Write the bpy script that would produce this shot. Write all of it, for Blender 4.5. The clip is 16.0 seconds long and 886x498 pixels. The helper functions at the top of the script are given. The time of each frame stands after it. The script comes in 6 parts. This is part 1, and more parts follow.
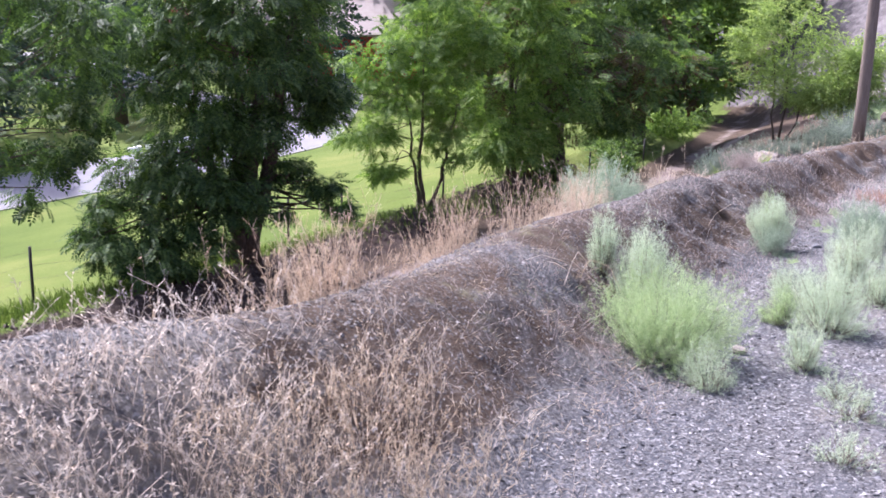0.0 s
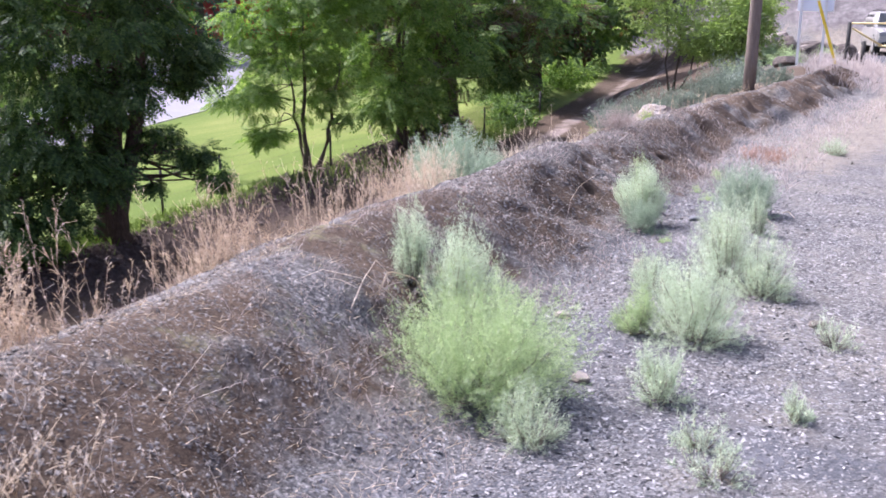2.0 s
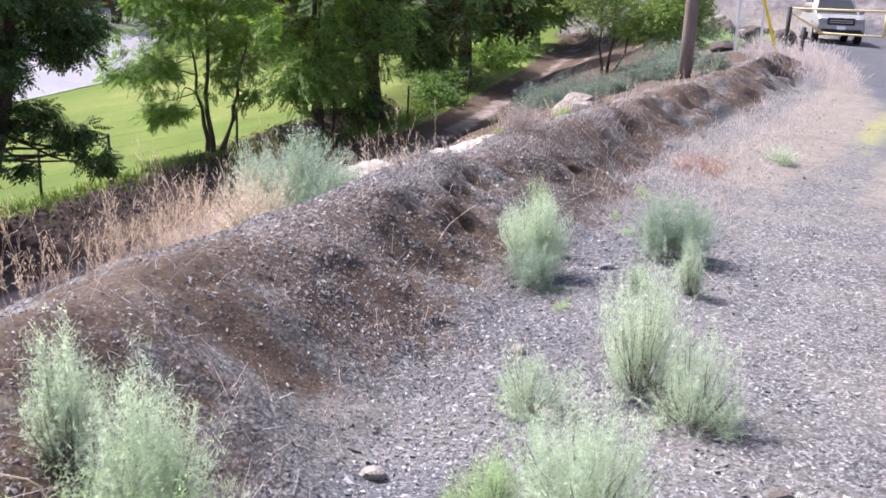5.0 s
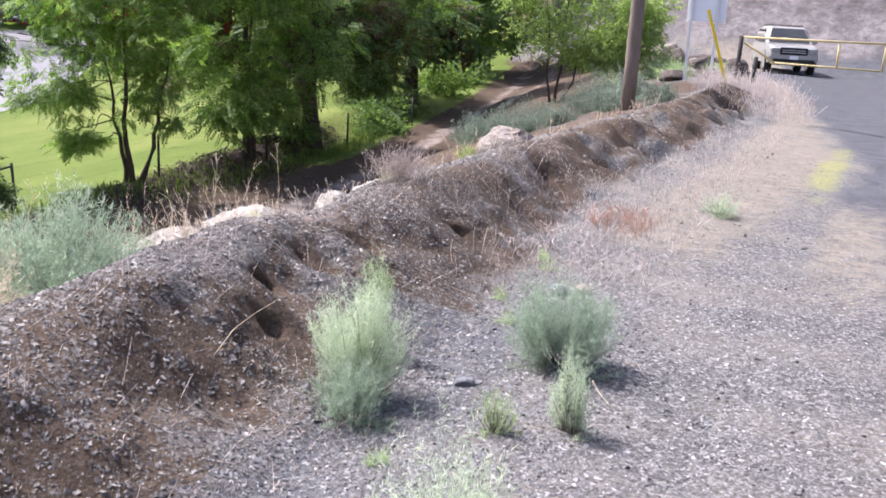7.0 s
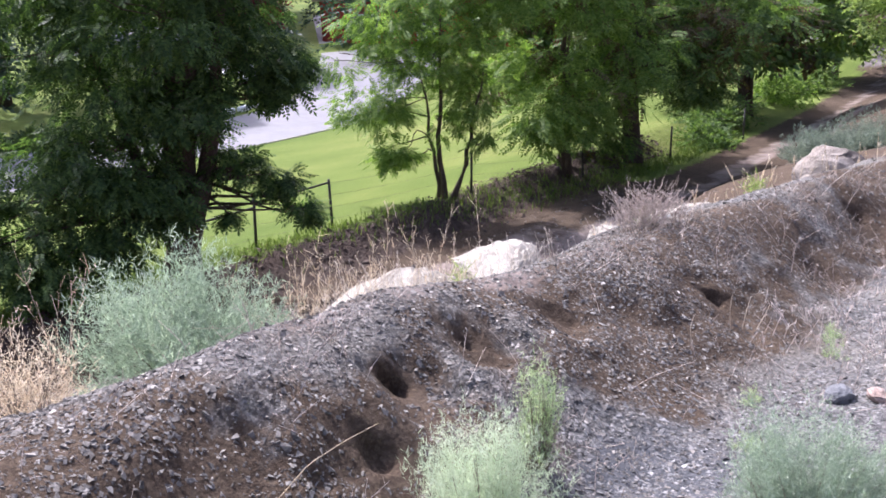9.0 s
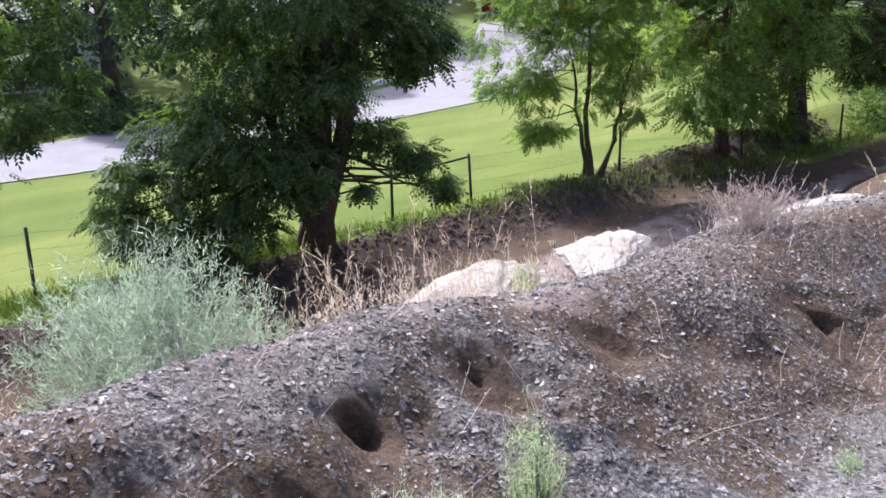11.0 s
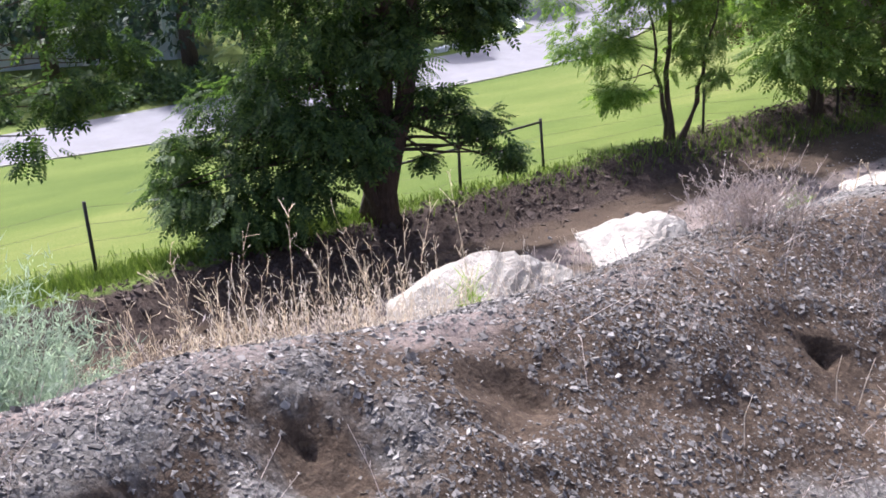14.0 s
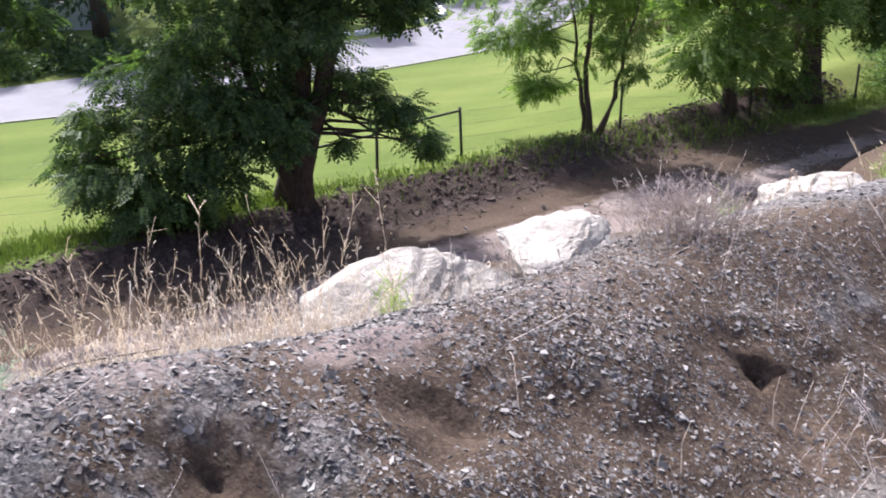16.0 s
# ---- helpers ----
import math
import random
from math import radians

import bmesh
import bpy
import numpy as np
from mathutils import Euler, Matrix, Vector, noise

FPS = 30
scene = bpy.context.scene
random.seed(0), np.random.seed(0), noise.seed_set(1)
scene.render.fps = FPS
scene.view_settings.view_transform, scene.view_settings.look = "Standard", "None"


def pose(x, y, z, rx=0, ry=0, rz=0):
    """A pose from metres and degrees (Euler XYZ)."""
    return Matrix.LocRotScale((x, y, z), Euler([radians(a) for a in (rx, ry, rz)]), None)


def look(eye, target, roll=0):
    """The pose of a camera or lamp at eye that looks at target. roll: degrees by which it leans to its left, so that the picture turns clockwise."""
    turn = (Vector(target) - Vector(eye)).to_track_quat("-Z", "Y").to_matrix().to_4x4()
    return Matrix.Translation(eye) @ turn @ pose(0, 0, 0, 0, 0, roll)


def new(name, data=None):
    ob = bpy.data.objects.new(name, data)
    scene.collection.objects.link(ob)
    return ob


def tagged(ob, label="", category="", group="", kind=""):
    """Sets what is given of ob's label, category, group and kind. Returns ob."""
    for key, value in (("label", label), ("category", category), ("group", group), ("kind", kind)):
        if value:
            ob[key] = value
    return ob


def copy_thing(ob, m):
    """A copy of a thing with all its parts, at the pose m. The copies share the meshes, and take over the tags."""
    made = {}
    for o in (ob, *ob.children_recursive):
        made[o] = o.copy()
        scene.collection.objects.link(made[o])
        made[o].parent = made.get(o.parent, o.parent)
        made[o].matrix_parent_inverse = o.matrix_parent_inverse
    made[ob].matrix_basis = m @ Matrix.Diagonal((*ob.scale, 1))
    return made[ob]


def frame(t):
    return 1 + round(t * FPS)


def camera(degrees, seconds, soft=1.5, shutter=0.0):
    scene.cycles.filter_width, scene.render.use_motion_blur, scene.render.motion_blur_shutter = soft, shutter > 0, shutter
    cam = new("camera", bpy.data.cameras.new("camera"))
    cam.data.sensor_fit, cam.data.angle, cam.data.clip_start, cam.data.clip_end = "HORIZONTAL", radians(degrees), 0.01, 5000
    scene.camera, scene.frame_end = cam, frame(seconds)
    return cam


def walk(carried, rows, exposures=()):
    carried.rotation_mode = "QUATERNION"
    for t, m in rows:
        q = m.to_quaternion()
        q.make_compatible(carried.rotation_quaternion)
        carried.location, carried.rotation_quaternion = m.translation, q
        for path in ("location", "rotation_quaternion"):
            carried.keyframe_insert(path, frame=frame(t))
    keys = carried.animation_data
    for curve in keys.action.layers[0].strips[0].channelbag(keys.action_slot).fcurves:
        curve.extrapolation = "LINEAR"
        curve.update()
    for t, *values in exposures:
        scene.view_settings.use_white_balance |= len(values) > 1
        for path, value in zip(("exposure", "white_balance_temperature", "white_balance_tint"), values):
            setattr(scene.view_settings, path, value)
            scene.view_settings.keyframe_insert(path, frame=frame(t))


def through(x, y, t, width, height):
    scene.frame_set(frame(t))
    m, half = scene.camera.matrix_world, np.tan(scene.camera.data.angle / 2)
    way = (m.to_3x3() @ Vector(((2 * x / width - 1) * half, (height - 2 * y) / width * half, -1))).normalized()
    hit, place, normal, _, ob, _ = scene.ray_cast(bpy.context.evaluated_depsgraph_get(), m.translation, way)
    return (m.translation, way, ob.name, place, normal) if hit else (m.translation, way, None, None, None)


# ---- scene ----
cam = camera(45.62, 16.0, soft=1.68, shutter=0.15)
# seconds, place, then the turn in degrees
ROWS = [
    (0.0, -0.013, 0.090, 1.434, 72.92, 0.28, 37.91),
    (0.5, -0.079, 0.423, 1.385, 72.66, -0.42, 35.61),
    (1.0, -0.246, 0.774, 1.350, 72.93, 1.40, 35.63),
    (1.5, -0.295, 1.122, 1.293, 73.74, 3.09, 38.70),
    (2.0, -0.271, 1.481, 1.272, 70.45, 1.07, 32.63),
    (2.5, -0.399, 1.830, 1.230, 70.32, 0.03, 31.41),
    (3.0, -0.614, 2.181, 1.180, 72.20, 0.83, 32.00),
    (3.5, -0.704, 2.559, 1.127, 70.06, -2.00, 31.70),
    (4.0, -0.841, 2.885, 1.075, 69.87, -2.55, 30.22),
    (6.5, -0.972, 4.902, 0.807, 67.57, 0.88, 29.98),
    (7.0, -1.130, 5.356, 0.732, 70.47, -1.99, 27.77),
    (7.5, -1.207, 5.806, 0.659, 71.91, -0.17, 29.00),
    (8.0, -1.181, 6.212, 0.606, 68.43, 0.13, 32.80),
    (8.5, -1.301, 6.541, 0.568, 70.18, 0.54, 39.87),
    (9.0, -1.383, 6.771, 0.558, 71.10, 2.39, 45.44),
    (11.5, -1.639, 7.806, 0.372, 69.29, 3.61, 54.85),
    (12.0, -1.659, 7.994, 0.344, 68.03, 3.96, 54.24),
    (12.5, -1.810, 8.179, 0.319, 69.88, 1.90, 51.62),
    (13.0, -1.920, 8.263, 0.305, 69.54, 2.01, 52.96),
    (13.5, -1.936, 8.375, 0.277, 69.38, 4.52, 56.08),
    (14.0, -1.893, 8.578, 0.250, 68.40, 5.63, 59.32),
    (14.5, -1.892, 8.647, 0.237, 66.96, 6.79, 61.62),
    (15.0, -1.969, 8.649, 0.237, 67.04, 3.47, 60.05),
    (15.5, -2.071, 8.628, 0.246, 68.53, 2.02, 60.27),
    (16.0, -2.100, 8.663, 0.228, 67.33, 2.24, 55.60),
]
walk(cam, [(t, pose(*p)) for t, *p in ROWS], exposures=[(0.0, 1.45, 5750, 26), (4.0, 1.38, 5900, 22), (7.0, 1.35, 6050, 19), (9.0, 1.34, 5900, 21), (11.5, 1.31, 5900, 20), (16.0, 1.33, 5980, 18)])
# ---- daylight: a hazy sun from over the lawn, behind the trees ----
SUN_TO = Vector((-0.99, 0.1, 0.0)).normalized()
SUN_ELEV = radians(52)
world = bpy.data.worlds.new("world")
scene.world = world
world.use_nodes = True
wn = world.node_tree.nodes
sky = wn.new("ShaderNodeTexSky")
sky.sky_type = "NISHITA"
sky.sun_disc = False
sky.sun_elevation = SUN_ELEV
sky.sun_rotation = math.atan2(SUN_TO.x, SUN_TO.y)
sky.dust_density = 4.0
sky.air_density = 0.75
sky.ozone_density = 0.5
world.node_tree.links.new(sky.outputs[0], wn["Background"].inputs[0])
wn["Background"].inputs[1].default_value = 0.15
sun = new("sun", bpy.data.lights.new("sun", "SUN"))
sun.data.energy = 3.5
sun.data.angle = radians(1.5)
sun.data.color = (1.0, 0.965, 0.91)
sun.matrix_world = look(SUN_TO * 50 * math.cos(SUN_ELEV) + Vector((0, 0, 50 * math.sin(SUN_ELEV))), (0, 0, 0))
# ---- the lie of the land ----
CREST_Y = [-12, 0, 2.4, 4, 5.3, 6.7, 8, 9, 11.5, 14.4, 19, 24, 30, 38, 45, 60, 90]
CREST_X = [-2.6, -2.65, -2.75, -2.95, -3.3, -3.68, -3.9, -4.1, -4.4, -4.72, -5.1, -5.6, -6.4, -9.0, -12, -16, -26]
FENCE_X = -20.1


def hashed(ix, iy, seed):
    """Random numbers from 0 to 1 on whole places."""
    h = (ix.astype(np.int64) * 374761393 + iy.astype(np.int64) * 668265263 + seed * 1442695041) & 0x7FFFFFFF
    h = ((h ^ (h >> 13)) * 1274126177) & 0x7FFFFFFF
    return ((h ^ (h >> 16)) & 0xFFFF) / 65535.0


def bumps(x, y, size, seed=0, octaves=3):
    """Smooth noise from -1 to 1."""
    out, gain, total = 0, 1.0, 0
    for k in range(octaves):
        u, v = x / size, y / size
        iu, iv = np.floor(u), np.floor(v)
        fu, fv = u - iu, v - iv
        fu, fv = fu * fu * (3 - 2 * fu), fv * fv * (3 - 2 * fv)
        a, b = hashed(iu, iv, seed + k), hashed(iu + 1, iv, seed + k)
        c, d = hashed(iu, iv + 1, seed + k), hashed(iu + 1, iv + 1, seed + k)
        out = out + gain * (2 * ((a * (1 - fu) + b * fu) * (1 - fv) + (c * (1 - fu) + d * fu) * fv) - 1)
        total += gain
        gain, size = gain * 0.5, size * 0.47
    return out / total


def ease(a, b, x):
    s = np.clip((x - a) / (b - a), 0, 1)
    return s * s * (3 - 2 * s)


def crest_x(y):
    return np.interp(y, CREST_Y, CREST_X) + 0.07 * bumps(y, y * 0 + 3.1, 1.3, 5, 2)


def road_z(y):
    return -0.08 - 0.127 * np.clip(y, -20, 54)


def low_z(y):
    return -5.7 - 0.057 * np.clip(y, -60, 60)


def track_x(y):
    return np.interp(y, [-40, 12, 22, 35, 47, 60, 75, 95, 130], [-13, -14, -15, -17, -19.5, -23, -27, -33, -46])


def berm_h(y):
    return np.interp(y, [-12, 2, 3, 4, 5, 6, 7, 8, 9, 9.4, 9.9, 10.5, 11, 12, 13.5, 15, 18, 24, 29.5, 31.5, 33], [0.58, 0.58, 0.5, 0.46, 0.5, 0.43, 0.36, 0.33, 0.33, 0.28, 0.23, 0.31, 0.36, 0.38, 0.34, 0.33, 0.37, 0.38, 0.36, 0.1, 0.0])


def brow_h(y):
    """Height of the bank's road side at its crest."""
    return np.interp(y, [-12, 2, 3, 4, 5, 6, 7, 7.7, 8.2, 8.6, 9, 9.4, 9.9, 10.5, 11, 12, 13.5, 15, 18, 24, 29.5, 31.5, 33], [0.58, 0.58, 0.49, 0.44, 0.48, 0.42, 0.36, 0.35, 0.39, 0.41, 0.42, 0.385, 0.345, 0.35, 0.35, 0.36, 0.34, 0.33, 0.37, 0.38, 0.36, 0.1, 0.0])


def bank_w(y):
    """How far the bank's road side reaches from its crest."""
    return np.interp(y, [5.5, 6.5, 7.5, 8.2, 9.6, 10.3, 10.9, 12, 14, 18], [1.1, 1.0, 1.02, 1.12, 1.16, 1.0, 0.84, 0.8, 0.9, 1.1])


# burrows dug into the bank: place, radius, depth
BURROWS = [(-3.49, 8.5, 0.05, 0.06), (-3.73, 8.78, 0.046, 0.1), (-3.86, 10.93, 0.042, 0.085), (-3.86, 9.25, 0.026, 0.035), (-4.33, 13.45, 0.05, 0.09), (-5.95, 29.2, 0.2, 0.3)]
# scraped hollows with bare soil: place, radius, depth
HOLLOWS = [(-3.46, 8.52, 0.22, 0.06), (-3.69, 8.8, 0.18, 0.06), (-3.85, 9.27, 0.18, 0.08), (-3.8, 8.96, 0.13, 0.03), (-3.9, 9.8, 0.15, 0.06), (-3.31, 8.0, 0.2, 0.05), (-3.6, 8.08, 0.17, 0.06), (-3.52, 7.8, 0.15, 0.05),
           (-4.07, 9.86, 0.12, 0.03), (-3.72, 10.38, 0.1, 0.02), (-3.82, 10.9, 0.2, 0.06), (-3.84, 10.24, 0.12, 0.025), (-3.25, 7.12, 0.2, 0.05), (-3.04, 4.9, 0.22, 0.04), (-4.25, 13.4, 0.25, 0.08),
           (-3.9, 11.6, 0.2, 0.05), (-4.05, 12.4, 0.2, 0.05), (-4.35, 15.2, 0.3, 0.12), (-4.5, 16.6, 0.36, 0.14), (-4.7, 18.2, 0.34, 0.14), (-4.8, 19.6, 0.36, 0.14), (-5.05, 21.5, 0.4, 0.16),
           (-5.25, 23.6, 0.4, 0.16), (-5.5, 25.6, 0.4, 0.16), (-5.7, 27.3, 0.4, 0.16), (-5.95, 29.1, 0.4, 0.1), (-3.1, 6.2, 0.25, 0.05), (-2.95, 5.5, 0.2, 0.05)]


def ground_z(x, y, rough=True):
    x, y = np.asarray(x, float), np.asarray(y, float)
    u = x - crest_x(y)
    H, zr, zl = berm_h(y), road_z(y), low_z(y)
    # road side of the bank
    right = brow_h(y) * (0.5 + 0.5 * np.cos(np.pi * np.clip(u / bank_w(y), 0, 1))) ** 1.1
    right = right - 0.04 * np.exp(-((u - 1.0) / 0.28) ** 2) * ease(5.2, 6.2, y) * ease(12.5, 11.5, y)
    # back of the bank, down to the rocks and then to the dirt track
    back = np.interp(u, [-2.7, -1.2, -0.7, -0.35, 0], [-0.98, -0.36, 0.0, 0.7, 1.0])
    back = np.where(back > 0, back * H, back * (1 - 0.45 * ease(31, 40, y)))
    back = back + np.clip(1 + u / 0.35, 0, 1) * (brow_h(y) - H)
    upper = zr + np.where(u >= 0, right, back)
    tx = track_x(y)
    off = x - tx
    lower = zl - 0.35 + 0.05 * np.abs(np.abs(off) - 0.8) * (np.abs(off) < 2.5)
    lower = lower + 0.2 * np.exp(-((off + 4.5) / 0.6) ** 2) * ease(50, 25, y)
    lower = lower + (0.35 + 0.02 * np.maximum(-off - 5, 0)) * ease(-3.2, -5.2, off)
    span = ease(0, 1, np.clip((u + 2.6) / np.minimum(tx + 2.6 - crest_x(y) + 2.6, -2.0), 0, 1))
    z = np.where(u > -2.6, upper, (zr - 0.93 * (1 - 0.45 * ease(31, 40, y))) * (1 - span) + lower * span)
    # further on the back slope is gentler
    far = np.interp(u, [-6.5, -5.6, -4, -2.3, -1.5, -0.7], [-2.1, -1.67, -1.15, -0.42, -0.16, 0.02])
    far = zr + np.where(u > -0.7, np.where(u >= 0, right, np.maximum(back, 0.02)), far)
    span = ease(0, 1, np.clip((u + 6.5) / np.minimum(tx + 2.6 - crest_x(y) + 6.5, -1.5), 0, 1))
    far = np.where(u > -6.5, far, (zr - 2.1) * (1 - span) + lower * span)
    w = ease(18, 25, y)
    z = z * (1 - w) + far * w
    # the rocky hill that closes the road, and the cut slope beside it
    hill = np.maximum(y - 56 - 0.25 * np.maximum(-x - 14, 0), 0)
    hill = hill * ease(-34, -16, x)
    cut = np.maximum(x - 5.5 - 0.08 * np.maximum(30 - y, 0), 0)
    z = z + np.minimum(hill * 0.62 + cut * 0.55, 46)
    # far slope across the valley
    z = z + 0.09 * np.maximum(-x - 48, 0) * ease(-420, -60, x)
    if rough:
        near = ease(12, 3, np.abs(u)) * ease(40, 25, y)
        z = z + near * 0.02 * bumps(x, y, 0.55, 11, 3)
        slope = ease(1.15, 0.55, u) * ease(-1.5, -0.3, u) * (H > 0.05)
        z = z + slope * (0.072 * bumps(x, y, 0.42, 21, 3) * (0.4 + 0.6 * ease(0.1, 0.4, u)) - 0.03 * np.abs(bumps(x, y, 0.9, 31, 2)))
        z = z + ease(-1.0, -3.0, u) * ease(-19, -16, x) * 0.07 * bumps(x, y, 0.7, 41, 3)
        bank = np.exp(-((off + 4.2) / 0.9) ** 2)
        z = z + bank * (0.09 * bumps(x, y, 0.8, 51, 3) + 0.14 * np.abs(bumps(x, y, 0.45, 57, 3)) + 0.05 * np.abs(bumps(x, y, 0.3, 53, 2)))
        # the further bank is gouged by rain and hooves
        gouge = ease(1.0, 0.6, u) * ease(-0.25, 0.05, u) * ease(13, 16, y) * (H > 0.05)
        z = z - gouge * (0.2 * np.abs(bumps(0.5 * x + 0.3 * y, y - 0.5 * x, 0.75, 95, 3)) + 0.1 * bumps(x, y, 0.35, 97, 2))
        for bx, by, br, bd in HOLLOWS:
            d2 = ((x - bx) / np.where(x < bx, 0.7 * br, 1.25 * br)) ** 2 + ((y - by) / br) ** 2
            d2 = d2 * (1 + 0.85 * bumps(x, y, br * 0.6, 71, 2))
            z = z - 1.05 * bd * np.exp(-np.clip(d2, 0, 9) ** 1.4)
        z = z + ease(0, 6, hill + cut) * (0.9 * bumps(x, y, 7.0, 61, 4))
    return z
# ---- materials ----
class Nodes:
    """A short way to write node materials."""

    def __init__(self, name, rough=0.9, metal=0.0, spec=0.3):
        self.mat = bpy.data.materials.new(name)
        self.mat.use_nodes = True
        self.tree = self.mat.node_tree
        self.bsdf = self.tree.nodes["Principled BSDF"]
        self.out = self.tree.nodes["Material Output"]
        self.bsdf.inputs["Roughness"].default_value = rough
        self.bsdf.inputs["Metallic"].default_value = metal
        self.bsdf.inputs["Specular IOR Level"].default_value = spec
        self.place = self.tree.nodes.new("ShaderNodeNewGeometry").outputs["Position"]

    def local(self):
        self.place = self.tree.nodes.new("ShaderNodeTexCoord").outputs["Object"]
        return self

    def node(self, kind, **values):
        n = self.tree.nodes.new(kind)
        for k, v in values.items():
            n.inputs[k.replace("_", " ")].default_value = v
        return n

    def link(self, a, b):
        self.tree.links.new(a, b)

    def noise(self, scale, detail=4.0, rough=0.6, stretch=None):
        n = self.node("ShaderNodeTexNoise", Scale=scale, Detail=detail, Roughness=rough)
        if stretch:
            m = self.node("ShaderNodeMapping", Scale=stretch)
            self.link(self.place, m.inputs["Vector"])
            self.link(m.outputs[0], n.inputs["Vector"])
        else:
            self.link(self.place, n.inputs["Vector"])
        return n.outputs[0]

    def cells(self, scale):
        n = self.node("ShaderNodeTexVoronoi", Scale=scale)
        self.link(self.place, n.inputs["Vector"])
        return n.outputs["Color"], n.outputs["Distance"]

    def ramp(self, value, *stops):
        r = self.tree.nodes.new("ShaderNodeValToRGB")
        while len(r.color_ramp.elements) < len(stops):
            r.color_ramp.elements.new(0.5)
        for e, (p, c) in zip(r.color_ramp.elements, stops):
            e.position = p
            e.color = (*c, 1) if len(c) == 3 else c
        self.link(value, r.inputs[0])
        return r.outputs[0]

    def steps(self, value, a, b):
        m = self.node("ShaderNodeMapRange")
        m.inputs[1].default_value, m.inputs[2].default_value = a, b
        self.link(value, m.inputs[0])
        return m.outputs[0]

    def mix(self, factor, a, b, how="MIX"):
        m = self.tree.nodes.new("ShaderNodeMix")
        m.data_type, m.blend_type = "RGBA", how
        for value, slot in ((factor, 0), (a, 6), (b, 7)):
            if isinstance(value, (int, float)):
                m.inputs[slot].default_value = value
            elif isinstance(value, tuple):
                m.inputs[slot].default_value = (*value, 1)
            else:
                self.link(value, m.inputs[slot])
        return m.outputs[2]

    def maths(self, how, a, b):
        m = self.tree.nodes.new("ShaderNodeMath")
        m.operation = how
        for value, slot in ((a, 0), (b, 1)):
            if isinstance(value, (int, float)):
                m.inputs[slot].default_value = value
            else:
                self.link(value, m.inputs[slot])
        return m.outputs[0]

    def attribute(self, name):
        a = self.tree.nodes.new("ShaderNodeAttribute")
        a.attribute_name = name
        return a.outputs["Fac"]

    def island(self):
        return self.tree.nodes.new("ShaderNodeNewGeometry").outputs["Random Per Island"]

    def colour(self, c):
        if isinstance(c, tuple):
            self.bsdf.inputs["Base Color"].default_value = (*c, 1)
        else:
            self.link(c, self.bsdf.inputs["Base Color"])
        return self

    def bump(self, height, distance=0.01, strength=1.0):
        b = self.node("ShaderNodeBump", Strength=strength, Distance=distance)
        self.link(height, b.inputs["Height"])
        self.link(b.outputs[0], self.bsdf.inputs["Normal"])
        return self

    def leafy(self, c, through=0.45, tint=(1.0, 1.0, 0.6)):
        """Light that comes through thin leaves."""
        t = self.tree.nodes.new("ShaderNodeBsdfTranslucent")
        self.link(self.mix(1.0, c, tint, "MULTIPLY"), t.inputs["Color"])
        m = self.tree.nodes.new("ShaderNodeMixShader")
        m.inputs[0].default_value = through
        self.link(self.bsdf.outputs[0], m.inputs[1])
        self.link(t.outputs[0], m.inputs[2])
        self.link(m.outputs[0], self.out.inputs["Surface"])
        return self


def plain(name, c1, c2, scale=8.0, rough=0.8, metal=0.0, bump=0.0, fine=60.0, spec=0.3, stretch=None):
    """Two colours in patches, with a fine grain."""
    n = Nodes(name, rough, metal, spec).local()
    big, small = n.noise(scale, 4, 0.6, stretch), n.noise(fine, 3, 0.6, stretch)
    c = n.ramp(n.mix(0.4, big, small), (0.3, c1), (0.7, c2))
    n.colour(c)
    if bump:
        n.bump(n.mix(0.5, big, small), bump)
    return n.mat


def leaves(name, c1, c2, c3, through=0.45, rough=0.55, tint=(1.1, 1.15, 0.62)):
    n = Nodes(name, rough, 0, 0.25)
    big = n.noise(0.9, 3)
    c = n.ramp(n.mix(0.45, n.island(), big), (0.2, c1), (0.5, c2), (0.8, c3))
    n.colour(c).leafy(c, through, tint)
    return n.mat


